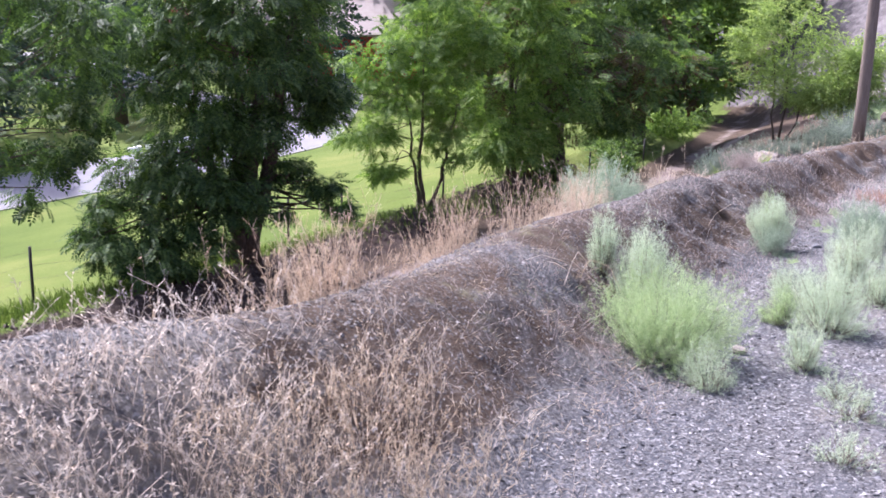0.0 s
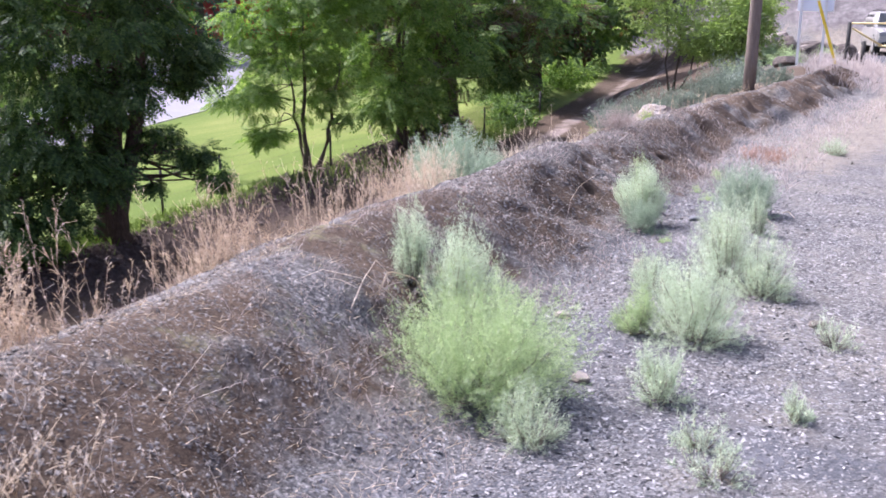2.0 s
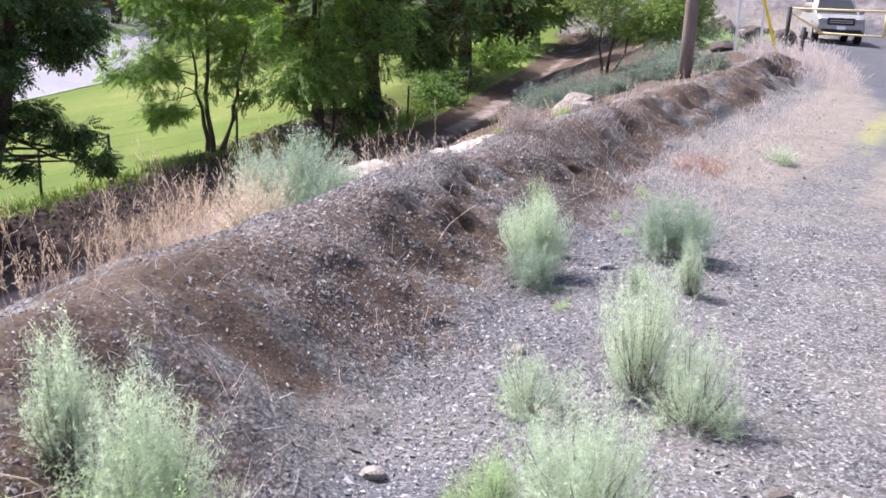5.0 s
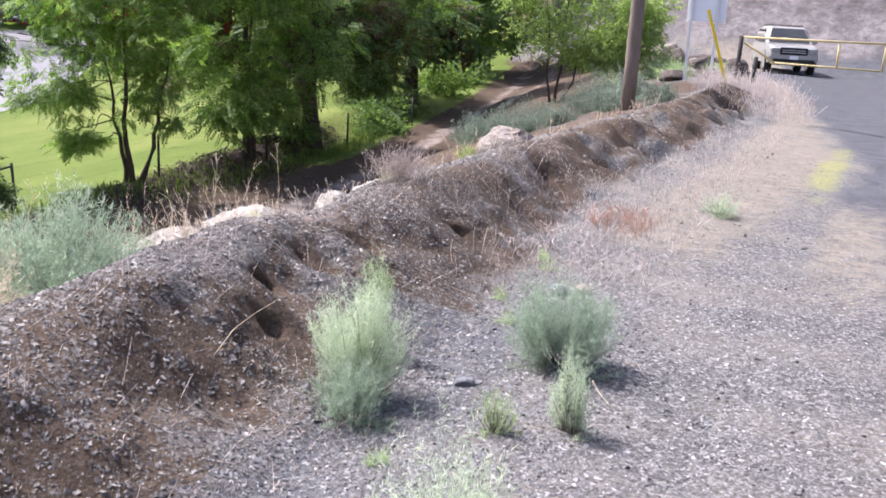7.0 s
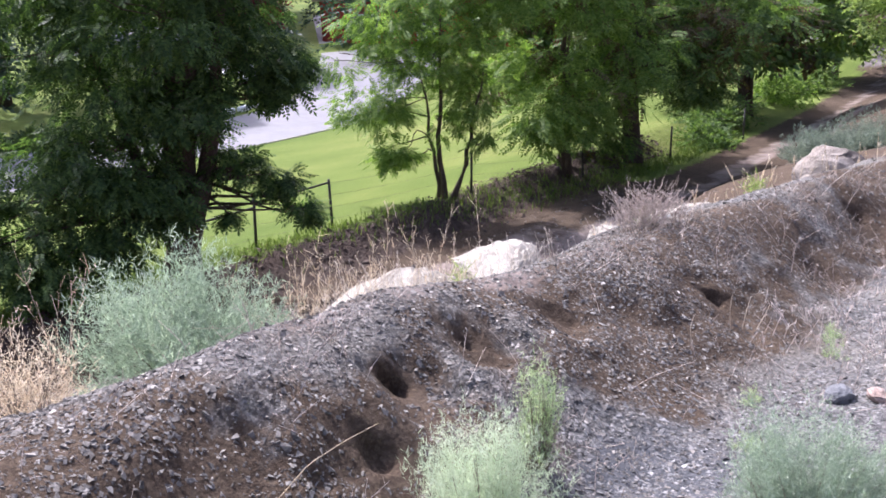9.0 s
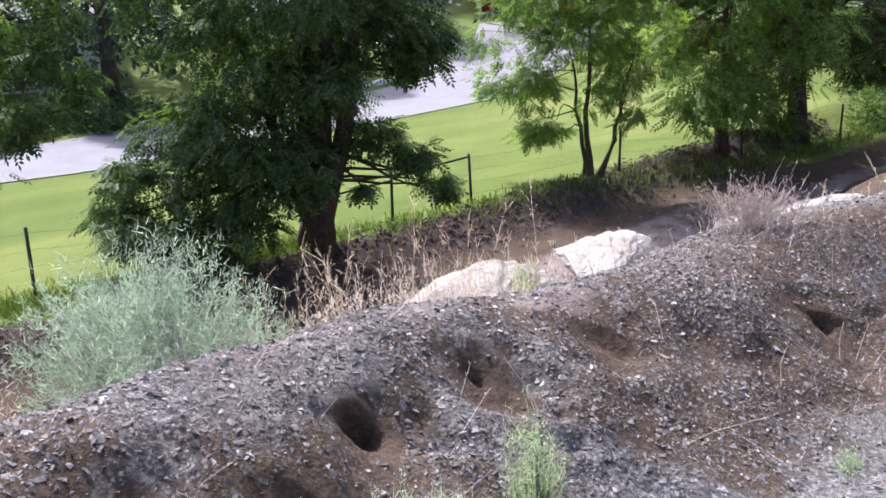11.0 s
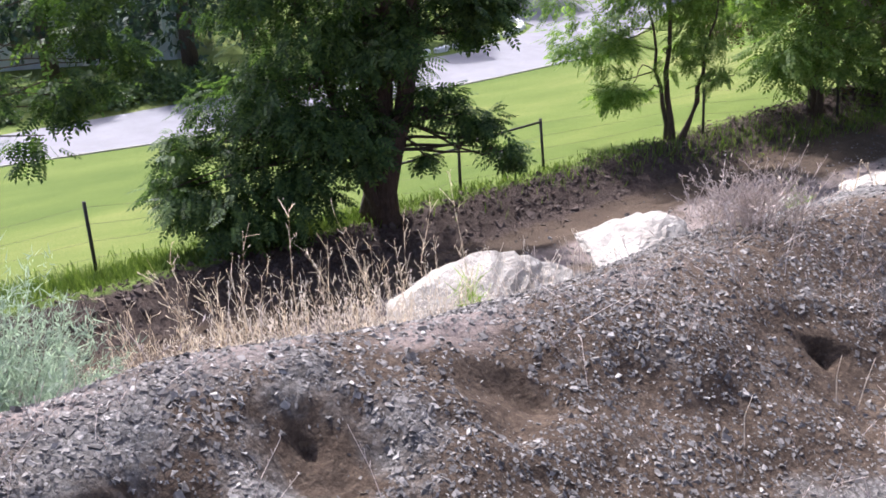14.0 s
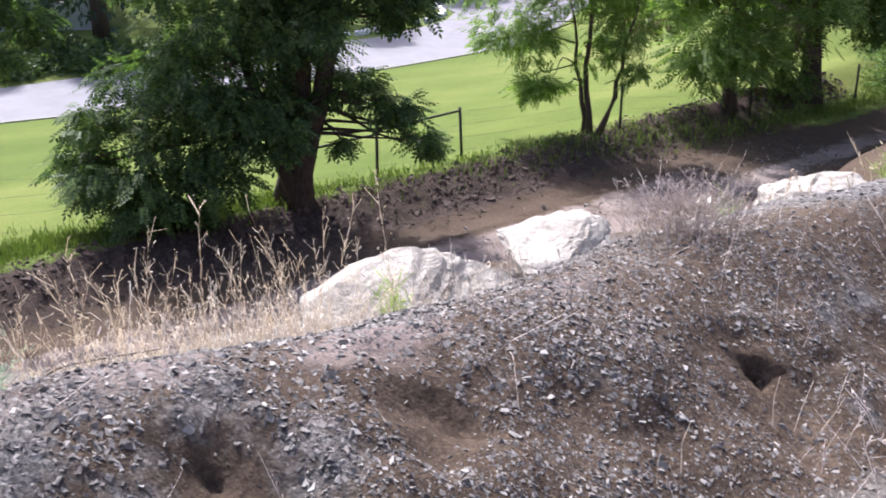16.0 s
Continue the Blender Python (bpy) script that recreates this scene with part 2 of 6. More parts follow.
def ground_material():
    n = Nodes("gravelly_ground", 0.95, 0, 0.15)
    chip = n.cells(55.0)[0]
    chip2 = n.cells(110.0)[0]
    tone = n.mix(0.5, chip, chip2)
    patch = n.noise(1.3, 5)
    fine = n.noise(40, 4)
    gravel = n.ramp(tone, (0.2, (0.036, 0.035, 0.035)), (0.45, (0.085, 0.083, 0.082)), (0.62, (0.142, 0.138, 0.134)), (0.8, (0.27, 0.26, 0.25)))
    dusty = n.mix(n.steps(patch, 0.42, 0.68), gravel, n.mix(0.55, gravel, (0.19, 0.172, 0.145)))
    soil_shade = n.ramp(n.mix(0.5, n.noise(2.2, 6, 0.7), fine), (0.25, (0.03, 0.02, 0.013)), (0.5, (0.075, 0.051, 0.035)), (0.75, (0.155, 0.113, 0.083)))
    soil_shade = n.mix(0.36, soil_shade, n.mix(1.0, gravel, (0.6, 0.49, 0.38), "MULTIPLY"))
    straw = n.ramp(n.mix(0.5, n.noise(55, 3, 0.6, (1, 5, 1)), n.noise(6, 4)), (0.3, (0.115, 0.097, 0.077)), (0.55, (0.23, 0.198, 0.156)), (0.8, (0.385, 0.34, 0.275)))
    mown = n.mix(0.25, n.noise(0.45, 5, 0.6, (1, 0.3, 1)), n.noise(1.4, 4, 0.6, (1, 0.12, 1)))
    green = n.ramp(n.mix(0.3, mown, n.noise(30, 3)), (0.32, (0.066, 0.105, 0.021)), (0.5, (0.11, 0.15, 0.033)), (0.68, (0.2, 0.216, 0.066)))
    moss = n.ramp(fine, (0.3, (0.12, 0.125, 0.058)), (0.7, (0.29, 0.285, 0.13)))
    pale_earth = n.ramp(n.mix(0.5, n.noise(1.5, 5), fine), (0.3, (0.15, 0.118, 0.105)), (0.7, (0.29, 0.24, 0.215)))
    # earth of the ridge below the fence, darker than the track
    dark_ridge = n.ramp(n.mix(0.5, n.noise(3.0, 6, 0.7), fine), (0.3, (0.03, 0.022, 0.019)), (0.5, (0.068, 0.05, 0.042)), (0.75, (0.14, 0.108, 0.092)))
    lane = n.ramp(n.mix(0.5, tone, n.noise(3, 4)), (0.3, (0.044, 0.046, 0.052)), (0.7, (0.108, 0.11, 0.119)))
    rock = n.ramp(n.mix(0.5, n.noise(0.3, 7, 0.75), n.noise(2.2, 7, 0.8)), (0.36, (0.04, 0.036, 0.036)), (0.5, (0.115, 0.104, 0.103)), (0.64, (0.24, 0.218, 0.215)))
    c = dusty
    for name, layer, a, b, size in (("lane", lane, 0.35, 0.65, 3.0), ("straw", straw, 0.35, 0.7, 9.0), ("moss", moss, 0.45, 0.75, 22.0), ("soil_shade", soil_shade, 0.35, 0.6, 7.0), ("dark_ridge", dark_ridge, 0.4, 0.6, 3.0), ("pale_earth", pale_earth, 0.4, 0.65, 2.0), ("rock", rock, 0.4, 0.6, 0.8), ("lawn", green, 0.42, 0.58, 5.0)):
        uneven = n.maths("ADD", n.attribute(name), n.maths("MULTIPLY", n.maths("SUBTRACT", n.noise(size, 4), 0.5), 0.75))
        c = n.mix(n.steps(uneven, a, b), c, layer)
    n.colour(c)
    n.bump(n.maths("ADD", n.mix(0.6, n.noise(70, 5, 0.7), fine), n.maths("MULTIPLY", n.noise(5.0, 7, 0.75), n.maths("MULTIPLY", n.attribute("dark_ridge"), 9.0))), 0.02, 0.9)
    return n.mat


def stone_material(name, stops, rough=0.9):
    n = Nodes(name, rough, 0, 0.25)
    c = n.mix(0.25, n.ramp(n.island(), *stops), n.ramp(n.noise(120, 3), (0.3, (0.1, 0.09, 0.09)), (0.7, (0.5, 0.48, 0.46))))
    return n.colour(c).mat


def boulder_material(name, dark, mid, pale, size=3.0):
    n = Nodes(name, 0.85, 0, 0.25)
    big, crack = n.noise(size, 8, 0.65), n.noise(size * 1.6, 7, 0.7, (1, 1, 5))
    c = n.ramp(n.mix(0.4, big, crack), (0.34, dark), (0.46, mid), (0.66, pale))
    seam = n.steps(n.noise(size * 0.9, 5, 0.6, (0.6, 0.6, 6)), 0.64, 0.72)
    stain = n.steps(n.noise(size * 0.5, 6, 0.7), 0.52, 0.75)
    c = n.mix(n.maths("MULTIPLY", seam, 0.55), c, dark)
    c = n.mix(n.maths("MULTIPLY", stain, 0.4), c, mid)
    n.colour(c).bump(n.maths("SUBTRACT", n.mix(0.5, crack, n.noise(26, 5)), n.maths("MULTIPLY", seam, 0.4)), 0.04)
    return n.mat


M_GROUND = ground_material()
M_CHIPS = stone_material("gravel_chips", [(0.0, (0.028, 0.028, 0.03)), (0.35, (0.074, 0.074, 0.077)), (0.7, (0.165, 0.163, 0.166)), (0.9, (0.29, 0.285, 0.282)), (1.0, (0.42, 0.41, 0.4))])
# brown chips, darkened as well for the shading of the bank face
M_BANKCHIPS = stone_material("brown_shaded_gravel_chips", [(0.0, (0.032, 0.027, 0.022)), (0.35, (0.066, 0.058, 0.05)), (0.62, (0.11, 0.098, 0.086)), (0.88, (0.2, 0.184, 0.163)), (1.0, (0.37, 0.347, 0.314))])
M_SLATE = stone_material("dark_slate_chips", [(0.0, (0.03, 0.031, 0.035)), (0.5, (0.07, 0.072, 0.078)), (0.9, (0.14, 0.143, 0.15)), (1.0, (0.3, 0.3, 0.3))])
M_PALE = boulder_material("pale_limestone", (0.13, 0.112, 0.095), (0.33, 0.303, 0.262), (0.44, 0.41, 0.36))
M_BASALT = boulder_material("dark_basalt", (0.02, 0.017, 0.016), (0.058, 0.047, 0.042), (0.15, 0.125, 0.108))
M_BROWNROCK = boulder_material("brown_rock", (0.08, 0.066, 0.058), (0.21, 0.18, 0.155), (0.36, 0.32, 0.285))
M_SLATEROCK = boulder_material("blue_grey_rock", (0.07, 0.073, 0.08), (0.15, 0.154, 0.165), (0.27, 0.274, 0.285), 9.0)
M_PINKROCK = boulder_material("pinkish_rock", (0.2, 0.14, 0.12), (0.36, 0.27, 0.235), (0.5, 0.4, 0.36), 12.0)
M_BARK = plain("furrowed_bark", (0.035, 0.026, 0.02), (0.13, 0.1, 0.08), 6, 0.95, bump=0.03, fine=30, stretch=(4, 4, 1))
M_TWIG = plain("grey_twig", (0.1, 0.08, 0.065), (0.28, 0.23, 0.19), 20, 0.9)
M_LOCUST = leaves("locust_leaves", (0.03, 0.06, 0.022), (0.058, 0.108, 0.034), (0.12, 0.19, 0.055), 0.45)
M_LIGHT = leaves("light_green_leaves", (0.085, 0.155, 0.036), (0.15, 0.245, 0.06), (0.25, 0.355, 0.1), 0.58)
M_LIME = leaves("airy_lime_leaves", (0.165, 0.24, 0.08), (0.25, 0.345, 0.125), (0.37, 0.465, 0.185), 0.6)
M_MID = leaves("elm_leaves", (0.055, 0.105, 0.035), (0.105, 0.175, 0.055), (0.19, 0.28, 0.085), 0.54)
M_BROWNLEAF = leaves("dying_leaves", (0.07, 0.05, 0.025), (0.12, 0.085, 0.045), (0.16, 0.14, 0.05), 0.3)
M_CONIFER = leaves("spruce_needles", (0.03, 0.05, 0.036), (0.05, 0.085, 0.058), (0.085, 0.135, 0.085), 0.25)
M_JUNIPER = leaves("juniper_sprays", (0.05, 0.085, 0.035), (0.085, 0.135, 0.055), (0.14, 0.2, 0.08), 0.3)
M_REDLEAF = leaves("plum_leaves", (0.06, 0.014, 0.018), (0.13, 0.03, 0.035), (0.22, 0.06, 0.06), 0.4, tint=(1.0, 0.6, 0.5))
M_SAGE = leaves("sage_leaves", (0.345, 0.42, 0.31), (0.5, 0.572, 0.435), (0.66, 0.72, 0.58), 0.55, 0.8, (0.98, 1.03, 0.86))
M_RABBIT = leaves("rabbitbrush_leaves", (0.27, 0.35, 0.19), (0.42, 0.51, 0.31), (0.58, 0.66, 0.45), 0.5, 0.8, (0.96, 1.05, 0.74))
M_BLUESAGE = leaves("blue_sage_leaves", (0.21, 0.265, 0.21), (0.335, 0.395, 0.325), (0.48, 0.54, 0.455), 0.5, 0.8, (0.95, 1.06, 0.82))
M_STRAW = leaves("dry_straw", (0.46, 0.37, 0.27), (0.63, 0.54, 0.42), (0.8, 0.73, 0.6), 0.5, 0.85, (1.0, 0.96, 0.88))
M_RUSTY = leaves("rusty_weeds", (0.4, 0.305, 0.23), (0.565, 0.465, 0.37), (0.72, 0.63, 0.525), 0.35, 0.85, (1.0, 0.9, 0.7))
M_REDWEED = leaves("red_brown_weeds", (0.33, 0.215, 0.17), (0.47, 0.325, 0.26), (0.63, 0.48, 0.4), 0.35, 0.85, (1.0, 0.85, 0.7))
M_GREYWEED = leaves("grey_tumbleweed", (0.27, 0.22, 0.195), (0.42, 0.355, 0.315), (0.6, 0.53, 0.48), 0.15, 0.9, (1.0, 0.95, 0.9))
M_GRASS = leaves("long_grass", (0.065, 0.11, 0.024), (0.11, 0.165, 0.038), (0.18, 0.24, 0.07), 0.4)
M_ASPHALT = plain("sunlit_asphalt", (0.17, 0.167, 0.18), (0.235, 0.232, 0.247), 1.2, 0.85, fine=40, bump=0.004)
M_CONCRETE = plain("pale_concrete", (0.22, 0.22, 0.2), (0.33, 0.325, 0.3), 5, 0.85)
M_POLE = plain("weathered_pole_wood", (0.125, 0.098, 0.08), (0.25, 0.205, 0.17), 5, 0.9, bump=0.01, fine=25, stretch=(6, 6, 0.6))
M_SIGNBACK = plain("painted_sheet_metal", (0.74, 0.76, 0.79), (0.82, 0.84, 0.86), 2, 0.55, 0.0)
M_WHITEPOST = plain("white_painted_steel", (0.6, 0.6, 0.58), (0.8, 0.8, 0.78), 6, 0.6)
M_YELLOW = plain("yellow_paint", (0.62, 0.43, 0.02), (0.8, 0.6, 0.04), 5, 0.5)
M_GATE = plain("faded_yellow_pipe", (0.55, 0.43, 0.18), (0.72, 0.6, 0.32), 5, 0.55)
M_POSTSTEEL = plain("dark_fence_steel", (0.02, 0.02, 0.02), (0.06, 0.055, 0.05), 10, 0.7)
M_WIRE = plain("rusted_fence_wire", (0.05, 0.042, 0.036), (0.1, 0.085, 0.075), 10, 0.85, 0.0)
M_CARPAINT = plain("silver_car_paint", (0.3, 0.295, 0.275), (0.36, 0.352, 0.33), 2, 0.32, 0.35, spec=0.5)
M_GLASS = plain("dark_car_glass", (0.05, 0.056, 0.058), (0.07, 0.077, 0.08), 2, 0.1, spec=1.0)
M_RUBBER = plain("tyre_rubber", (0.015, 0.015, 0.015), (0.035, 0.034, 0.033), 12, 0.9)
M_CHROME = plain("dull_chrome", (0.5, 0.5, 0.5), (0.62, 0.62, 0.62), 12, 0.3, 0.9)
M_BLACKPL = plain("black_plastic", (0.012, 0.012, 0.012), (0.03, 0.03, 0.03), 12, 0.6)
M_LAMP = plain("clear_lamp_glass", (0.25, 0.26, 0.28), (0.4, 0.41, 0.42), 12, 0.15, 0.3)
M_SIDING = plain("pale_grey_siding", (0.48, 0.52, 0.56), (0.58, 0.62, 0.66), 3, 0.7)
M_ROOF = plain("grey_shingles", (0.2, 0.2, 0.21), (0.33, 0.33, 0.34), 6, 0.9)
M_WHITE = plain("white_trim_paint", (0.74, 0.74, 0.73), (0.82, 0.82, 0.81), 5, 0.6)
M_REDWALL = plain("red_boards", (0.32, 0.03, 0.03), (0.46, 0.06, 0.05), 3, 0.7)
M_TANROOF = plain("pale_metal_roof", (0.3, 0.255, 0.235), (0.4, 0.35, 0.32), 3, 0.6)
M_CLOD = plain("dark_earth", (0.045, 0.034, 0.029), (0.12, 0.092, 0.079), 3, 0.95, bump=0.01)
M_PALEWEED = leaves("bleached_weeds", (0.5, 0.435, 0.37), (0.65, 0.585, 0.505), (0.81, 0.76, 0.68), 0.5, 0.9, (1.0, 0.97, 0.92))
M_BLEACHED = leaves("grey_bleached_weeds", (0.46, 0.4, 0.37), (0.62, 0.56, 0.53), (0.78, 0.73, 0.7), 0.5, 0.9, (1.0, 0.97, 0.94))
M_DUSTYSAGE = leaves("dusty_sage_leaves", (0.11, 0.145, 0.118), (0.19, 0.235, 0.2), (0.33, 0.37, 0.325), 0.4, 0.8, (1.0, 1.05, 0.8))
# ---- makers ----
rng = np.random.default_rng(7)


def mesh_of(name, verts, faces, smooth=False):
    """A mesh from arrays: verts (n, 3), faces (m, 3 or 4)."""
    verts, faces = np.asarray(verts, np.float32), np.asarray(faces, np.int32)
    me = bpy.data.meshes.new(name)
    m, k = faces.shape
    me.vertices.add(len(verts))
    me.vertices.foreach_set("co", verts.ravel())
    me.loops.add(m * k)
    me.loops.foreach_set("vertex_index", faces.ravel())
    me.polygons.add(m)
    me.polygons.foreach_set("loop_start", np.arange(m, dtype=np.int32) * k)
    me.polygons.foreach_set("use_smooth", np.full(m, smooth))
    me.update(calc_edges=True)
    return me


def thing(name, x, y, z, label, category, group="", rz=0.0, kind=""):
    ob = new(name)
    ob.empty_display_size = 0.1
    ob.matrix_basis = pose(x, y, z, 0, 0, rz)
    return tagged(ob, label, category, group, kind)


def part(name, shape, material, parent=None, label=""):
    """One mesh object, from a bmesh or a mesh, under a thing or a part."""
    if isinstance(shape, bmesh.types.BMesh):
        me = bpy.data.meshes.new(name)
        shape.to_mesh(me)
        shape.free()
    else:
        me = shape
    if not me.materials:
        me.materials.append(material)
    ob = new(name, me)
    ob.parent = parent
    return tagged(ob, label)


def box_bm(sx, sy, sz, at=(0, 0, 0), bevel=0.0, turn=None, bm=None):
    own = bmesh.new()
    bmesh.ops.create_cube(own, size=1.0)
    bmesh.ops.scale(own, vec=(sx, sy, sz), verts=own.verts)
    if bevel:
        bmesh.ops.bevel(own, geom=own.edges[:], offset=bevel, segments=2, affect="EDGES")
    m = Matrix.Translation(at) @ (turn or Matrix.Identity(4))
    bmesh.ops.transform(own, matrix=m, verts=own.verts)
    if bm is None:
        return own
    tmp = bpy.data.meshes.new("tmp")
    own.to_mesh(tmp)
    own.free()
    bm.from_mesh(tmp)
    bpy.data.meshes.remove(tmp)
    return bm


def tube_arrays(path, radii, sides=6):
    """A tapering tube along a path."""
    path, radii = np.asarray(path, float), np.asarray(radii, float)
    n = len(path)
    ahead = np.gradient(path, axis=0)
    ahead /= np.linalg.norm(ahead, axis=1, keepdims=True) + 1e-9
    side = np.cross(ahead, [0.31, 0.17, 0.93])
    side /= np.linalg.norm(side, axis=1, keepdims=True) + 1e-9
    other = np.cross(ahead, side)
    a = np.arange(sides) * 2 * np.pi / sides
    ring = side[:, None] * np.cos(a)[None, :, None] + other[:, None] * np.sin(a)[None, :, None]
    v = (path[:, None] + ring * radii[:, None, None]).reshape(-1, 3)
    i, j = np.meshgrid(np.arange(n - 1), np.arange(sides), indexing="ij")
    k = (j + 1) % sides
    f = np.stack([i * sides + j, i * sides + k, (i + 1) * sides + k, (i + 1) * sides + j], -1).reshape(-1, 4)
    cap = n * sides
    v = np.vstack([v, path[:1], path[-1:]])
    j = np.arange(sides)
    k = (j + 1) % sides
    ends = np.vstack([np.stack([0 * j + cap, k, j, j], -1), np.stack([0 * j + cap + 1, (n - 1) * sides + j, (n - 1) * sides + k, (n - 1) * sides + k], -1)])
    return v, f, ends[:, :3]


def tubes_mesh(name, tubes, smooth=True):
    """Several tubes (path, radii, sides) in one mesh of triangles."""
    V, F, off = [], [], 0
    for path, radii, sides in tubes:
        v, f, e = tube_arrays(path, radii, sides)
        V.append(v)
        F += [f[:, :3] + off, f[:, [0, 2, 3]] + off, e + off]
        off += len(v)
    return mesh_of(name, np.vstack(V), np.vstack(F), smooth)


def rod(name, a, b, r, material, parent, label="", sides=10, r2=None):
    return part(name, tubes_mesh(name, [(np.array([a, b], float), [r, r if r2 is None else r2], sides)], True), material, parent, label)


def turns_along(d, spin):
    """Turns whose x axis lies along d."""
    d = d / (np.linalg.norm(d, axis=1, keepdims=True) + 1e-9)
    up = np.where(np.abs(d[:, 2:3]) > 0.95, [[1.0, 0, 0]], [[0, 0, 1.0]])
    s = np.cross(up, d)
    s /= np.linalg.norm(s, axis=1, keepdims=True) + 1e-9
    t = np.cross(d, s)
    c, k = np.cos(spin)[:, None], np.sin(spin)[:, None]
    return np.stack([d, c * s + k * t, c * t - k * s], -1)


def spread(v, f, at, turn, size):
    """Copies of a small shape at many places: arrays of verts and faces."""
    out = np.einsum("nij,mj->nmi", turn * np.reshape(size, (-1, 1, 1)), v) + at[:, None]
    faces = f[None] + (np.arange(len(at)) * len(v))[:, None, None]
    return out.reshape(-1, 3), faces.reshape(-1, f.shape[1])


def frond_shape(pairs=4, long=0.3, wide=0.14):
    """A feathered leaf along x, one metre long."""
    V, F = [], []
    for k in range(pairs):
        s = 0.18 + 0.8 * k / pairs
        for sign in (-1, 1):
            a = np.array([s, 0, 0.0])
            d = np.array([0.45, sign * 0.9, -0.18])
            d /= np.linalg.norm(d)
            w = np.array([d[1], -d[0], 0.0]) * sign
            n = len(V)
            V += [a, a + d * long * 0.5 + w * wide * 0.5, a + d * long, a + d * long * 0.5 - w * wide * 0.5]
            F.append([n, n + 1, n + 2, n + 3])
    n = len(V)
    V += [np.array([0.9, 0, 0]), np.array([1.05, wide * 0.5, -0.02]), np.array([1.2, 0, -0.05]), np.array([1.05, -wide * 0.5, -0.02])]
    F.append([n, n + 1, n + 2, n + 3])
    return np.array(V), np.array(F)


def sprig_shape(count=6, seed=3):
    """A few simple leaves on a short twig along x."""
    r = np.random.default_rng(seed)
    V, F = [], []
    for k in range(count):
        a = np.array([k / count, 0, 0.0])
        d = np.array([0.6, r.uniform(-1, 1), r.uniform(-0.7, 0.5)])
        d /= np.linalg.norm(d)
        w = np.cross(d, r.normal(size=3))
        w /= np.linalg.norm(w)
        n = len(V)
        V += [a, a + d * 0.22 + w * 0.11, a + d * 0.45, a + d * 0.22 - w * 0.11]
        F.append([n, n + 1, n + 2, n + 3])
    return np.array(V), np.array(F)


FROND, SPRIG = frond_shape(5, 0.27, 0.13), sprig_shape()


def wander(a, b, steps, sway, r):
    """A path from a to b that sways."""
    s = np.linspace(0, 1, steps)[:, None]
    p = np.asarray(a, float) * (1 - s) + np.asarray(b, float) * s
    j = np.cumsum(r.normal(0, sway, (steps, 3)), axis=0)
    return p + (j - s * j[-1]) * np.minimum(s * 4, 1)


def tree(label, x, y, stems, blobs, count, leaf, material, seed, droop=0.5, shape=FROND, gaps=0.0, second=None, category="tree", name="tree", sink=0.1, tuft=0.7):
    """A tree. stems: (lean, depth lean, height, radius) each; blobs: (along the fence, away, up, and half sizes) of the crown's lobes; leaf: length of a leaf spray."""
    r = np.random.default_rng(seed)
    away = np.array([x + 1.5, y - 7.0]) / math.hypot(x + 1.5, y - 7.0)
    basis = np.array([[away[1], -away[0], 0], [away[0], away[1], 0], [0, 0, 1]])
    blobs = np.array(blobs, float)
    blobs[:, :3] = blobs[:, :3] @ basis
    blobs[:, 3:5] = blobs[:, 3:5].mean(axis=1, keepdims=True)
    stems = [(*(np.array([a, b]) @ basis[:2, :2]), h, rad) for a, b, h, rad in stems]
    z = float(ground_z(x, y, False)) - sink
    top = thing(name, x, y, z, label, category)
    tips = []
    for k, (lx, ly, h, rad) in enumerate(stems):
        start = np.array([0.16 * (k % 3 - 1) * (len(stems) > 1), 0.12 * (k // 2) * (len(stems) > 1), 0.0])
        path = wander(start, (lx, ly, h), 9, 0.03 * h ** 0.5, r)
        s = np.linspace(0, 1, 9)
        radii = rad * (1 - 0.8 * s)
        radii[0] *= 1.35
        part("trunk", tubes_mesh("trunk", [(path, radii, 9)]), M_BARK, top)
        tips += [(path[i], radii[i]) for i in range(3, 9)]
    limbs = []
    ends = []
    for b in blobs:
        for _ in range(3):
            d = r.normal(size=3)
            d /= np.linalg.norm(d)
            ends.append(b[:3] + d * b[3:] * r.uniform(0.3, 0.85))
    for e in ends:
        below = [t for t in tips if t[0][2] < e[2] + 0.4] or tips[:1]
        p, rad = min(below, key=lambda t: np.linalg.norm(t[0] - e))
        limbs.append((wander(p, e, 6, 0.07, r), np.linspace(min(rad * 0.5, 0.05), 0.008, 6), 5))
    for one in limbs:
        part("limb", tubes_mesh("limb", [one]), M_BARK, top)
    # boughs: many flattened tufts of leaf sprays near the surface of each lobe
    area = (blobs[:, 3] * blobs[:, 4] * blobs[:, 5]) ** 0.55
    tufts = max(int(count / 26), 6)
    pick = r.choice(len(blobs), tufts, p=area / area.sum())
    d = r.normal(size=(tufts, 3))
    d /= np.linalg.norm(d, axis=1, keepdims=True)
    mid = blobs[pick, :3] + d * blobs[pick, 3:] * (r.uniform(0.1, 1, tufts) ** 0.45)[:, None]
    wide = np.minimum(tuft, 0.62 * blobs[pick, 3:].mean(axis=1)) * r.uniform(0.6, 1.3, tufts)
    who = r.integers(0, tufts, count)
    e = r.normal(size=(count, 3))
    e /= np.linalg.norm(e, axis=1, keepdims=True)
    e *= (r.uniform(0, 1, count) ** 0.4)[:, None]
    at = mid[who] + e * wide[who][:, None] * [1, 1, 0.5]
    at[:, 2] -= 0.25 * droop * (e[:, 0] ** 2 + e[:, 1] ** 2) * wide[who]
    holes = bumps(at[:, 0] + 0.7 * at[:, 2] + seed, at[:, 1] - 0.6 * at[:, 2], 0.9, seed, 2)
    keep = (holes > gaps - 0.6) & (at[:, 2] > 0.1)
    at, out = at[keep], (e + d[who] * 0.5)[keep]
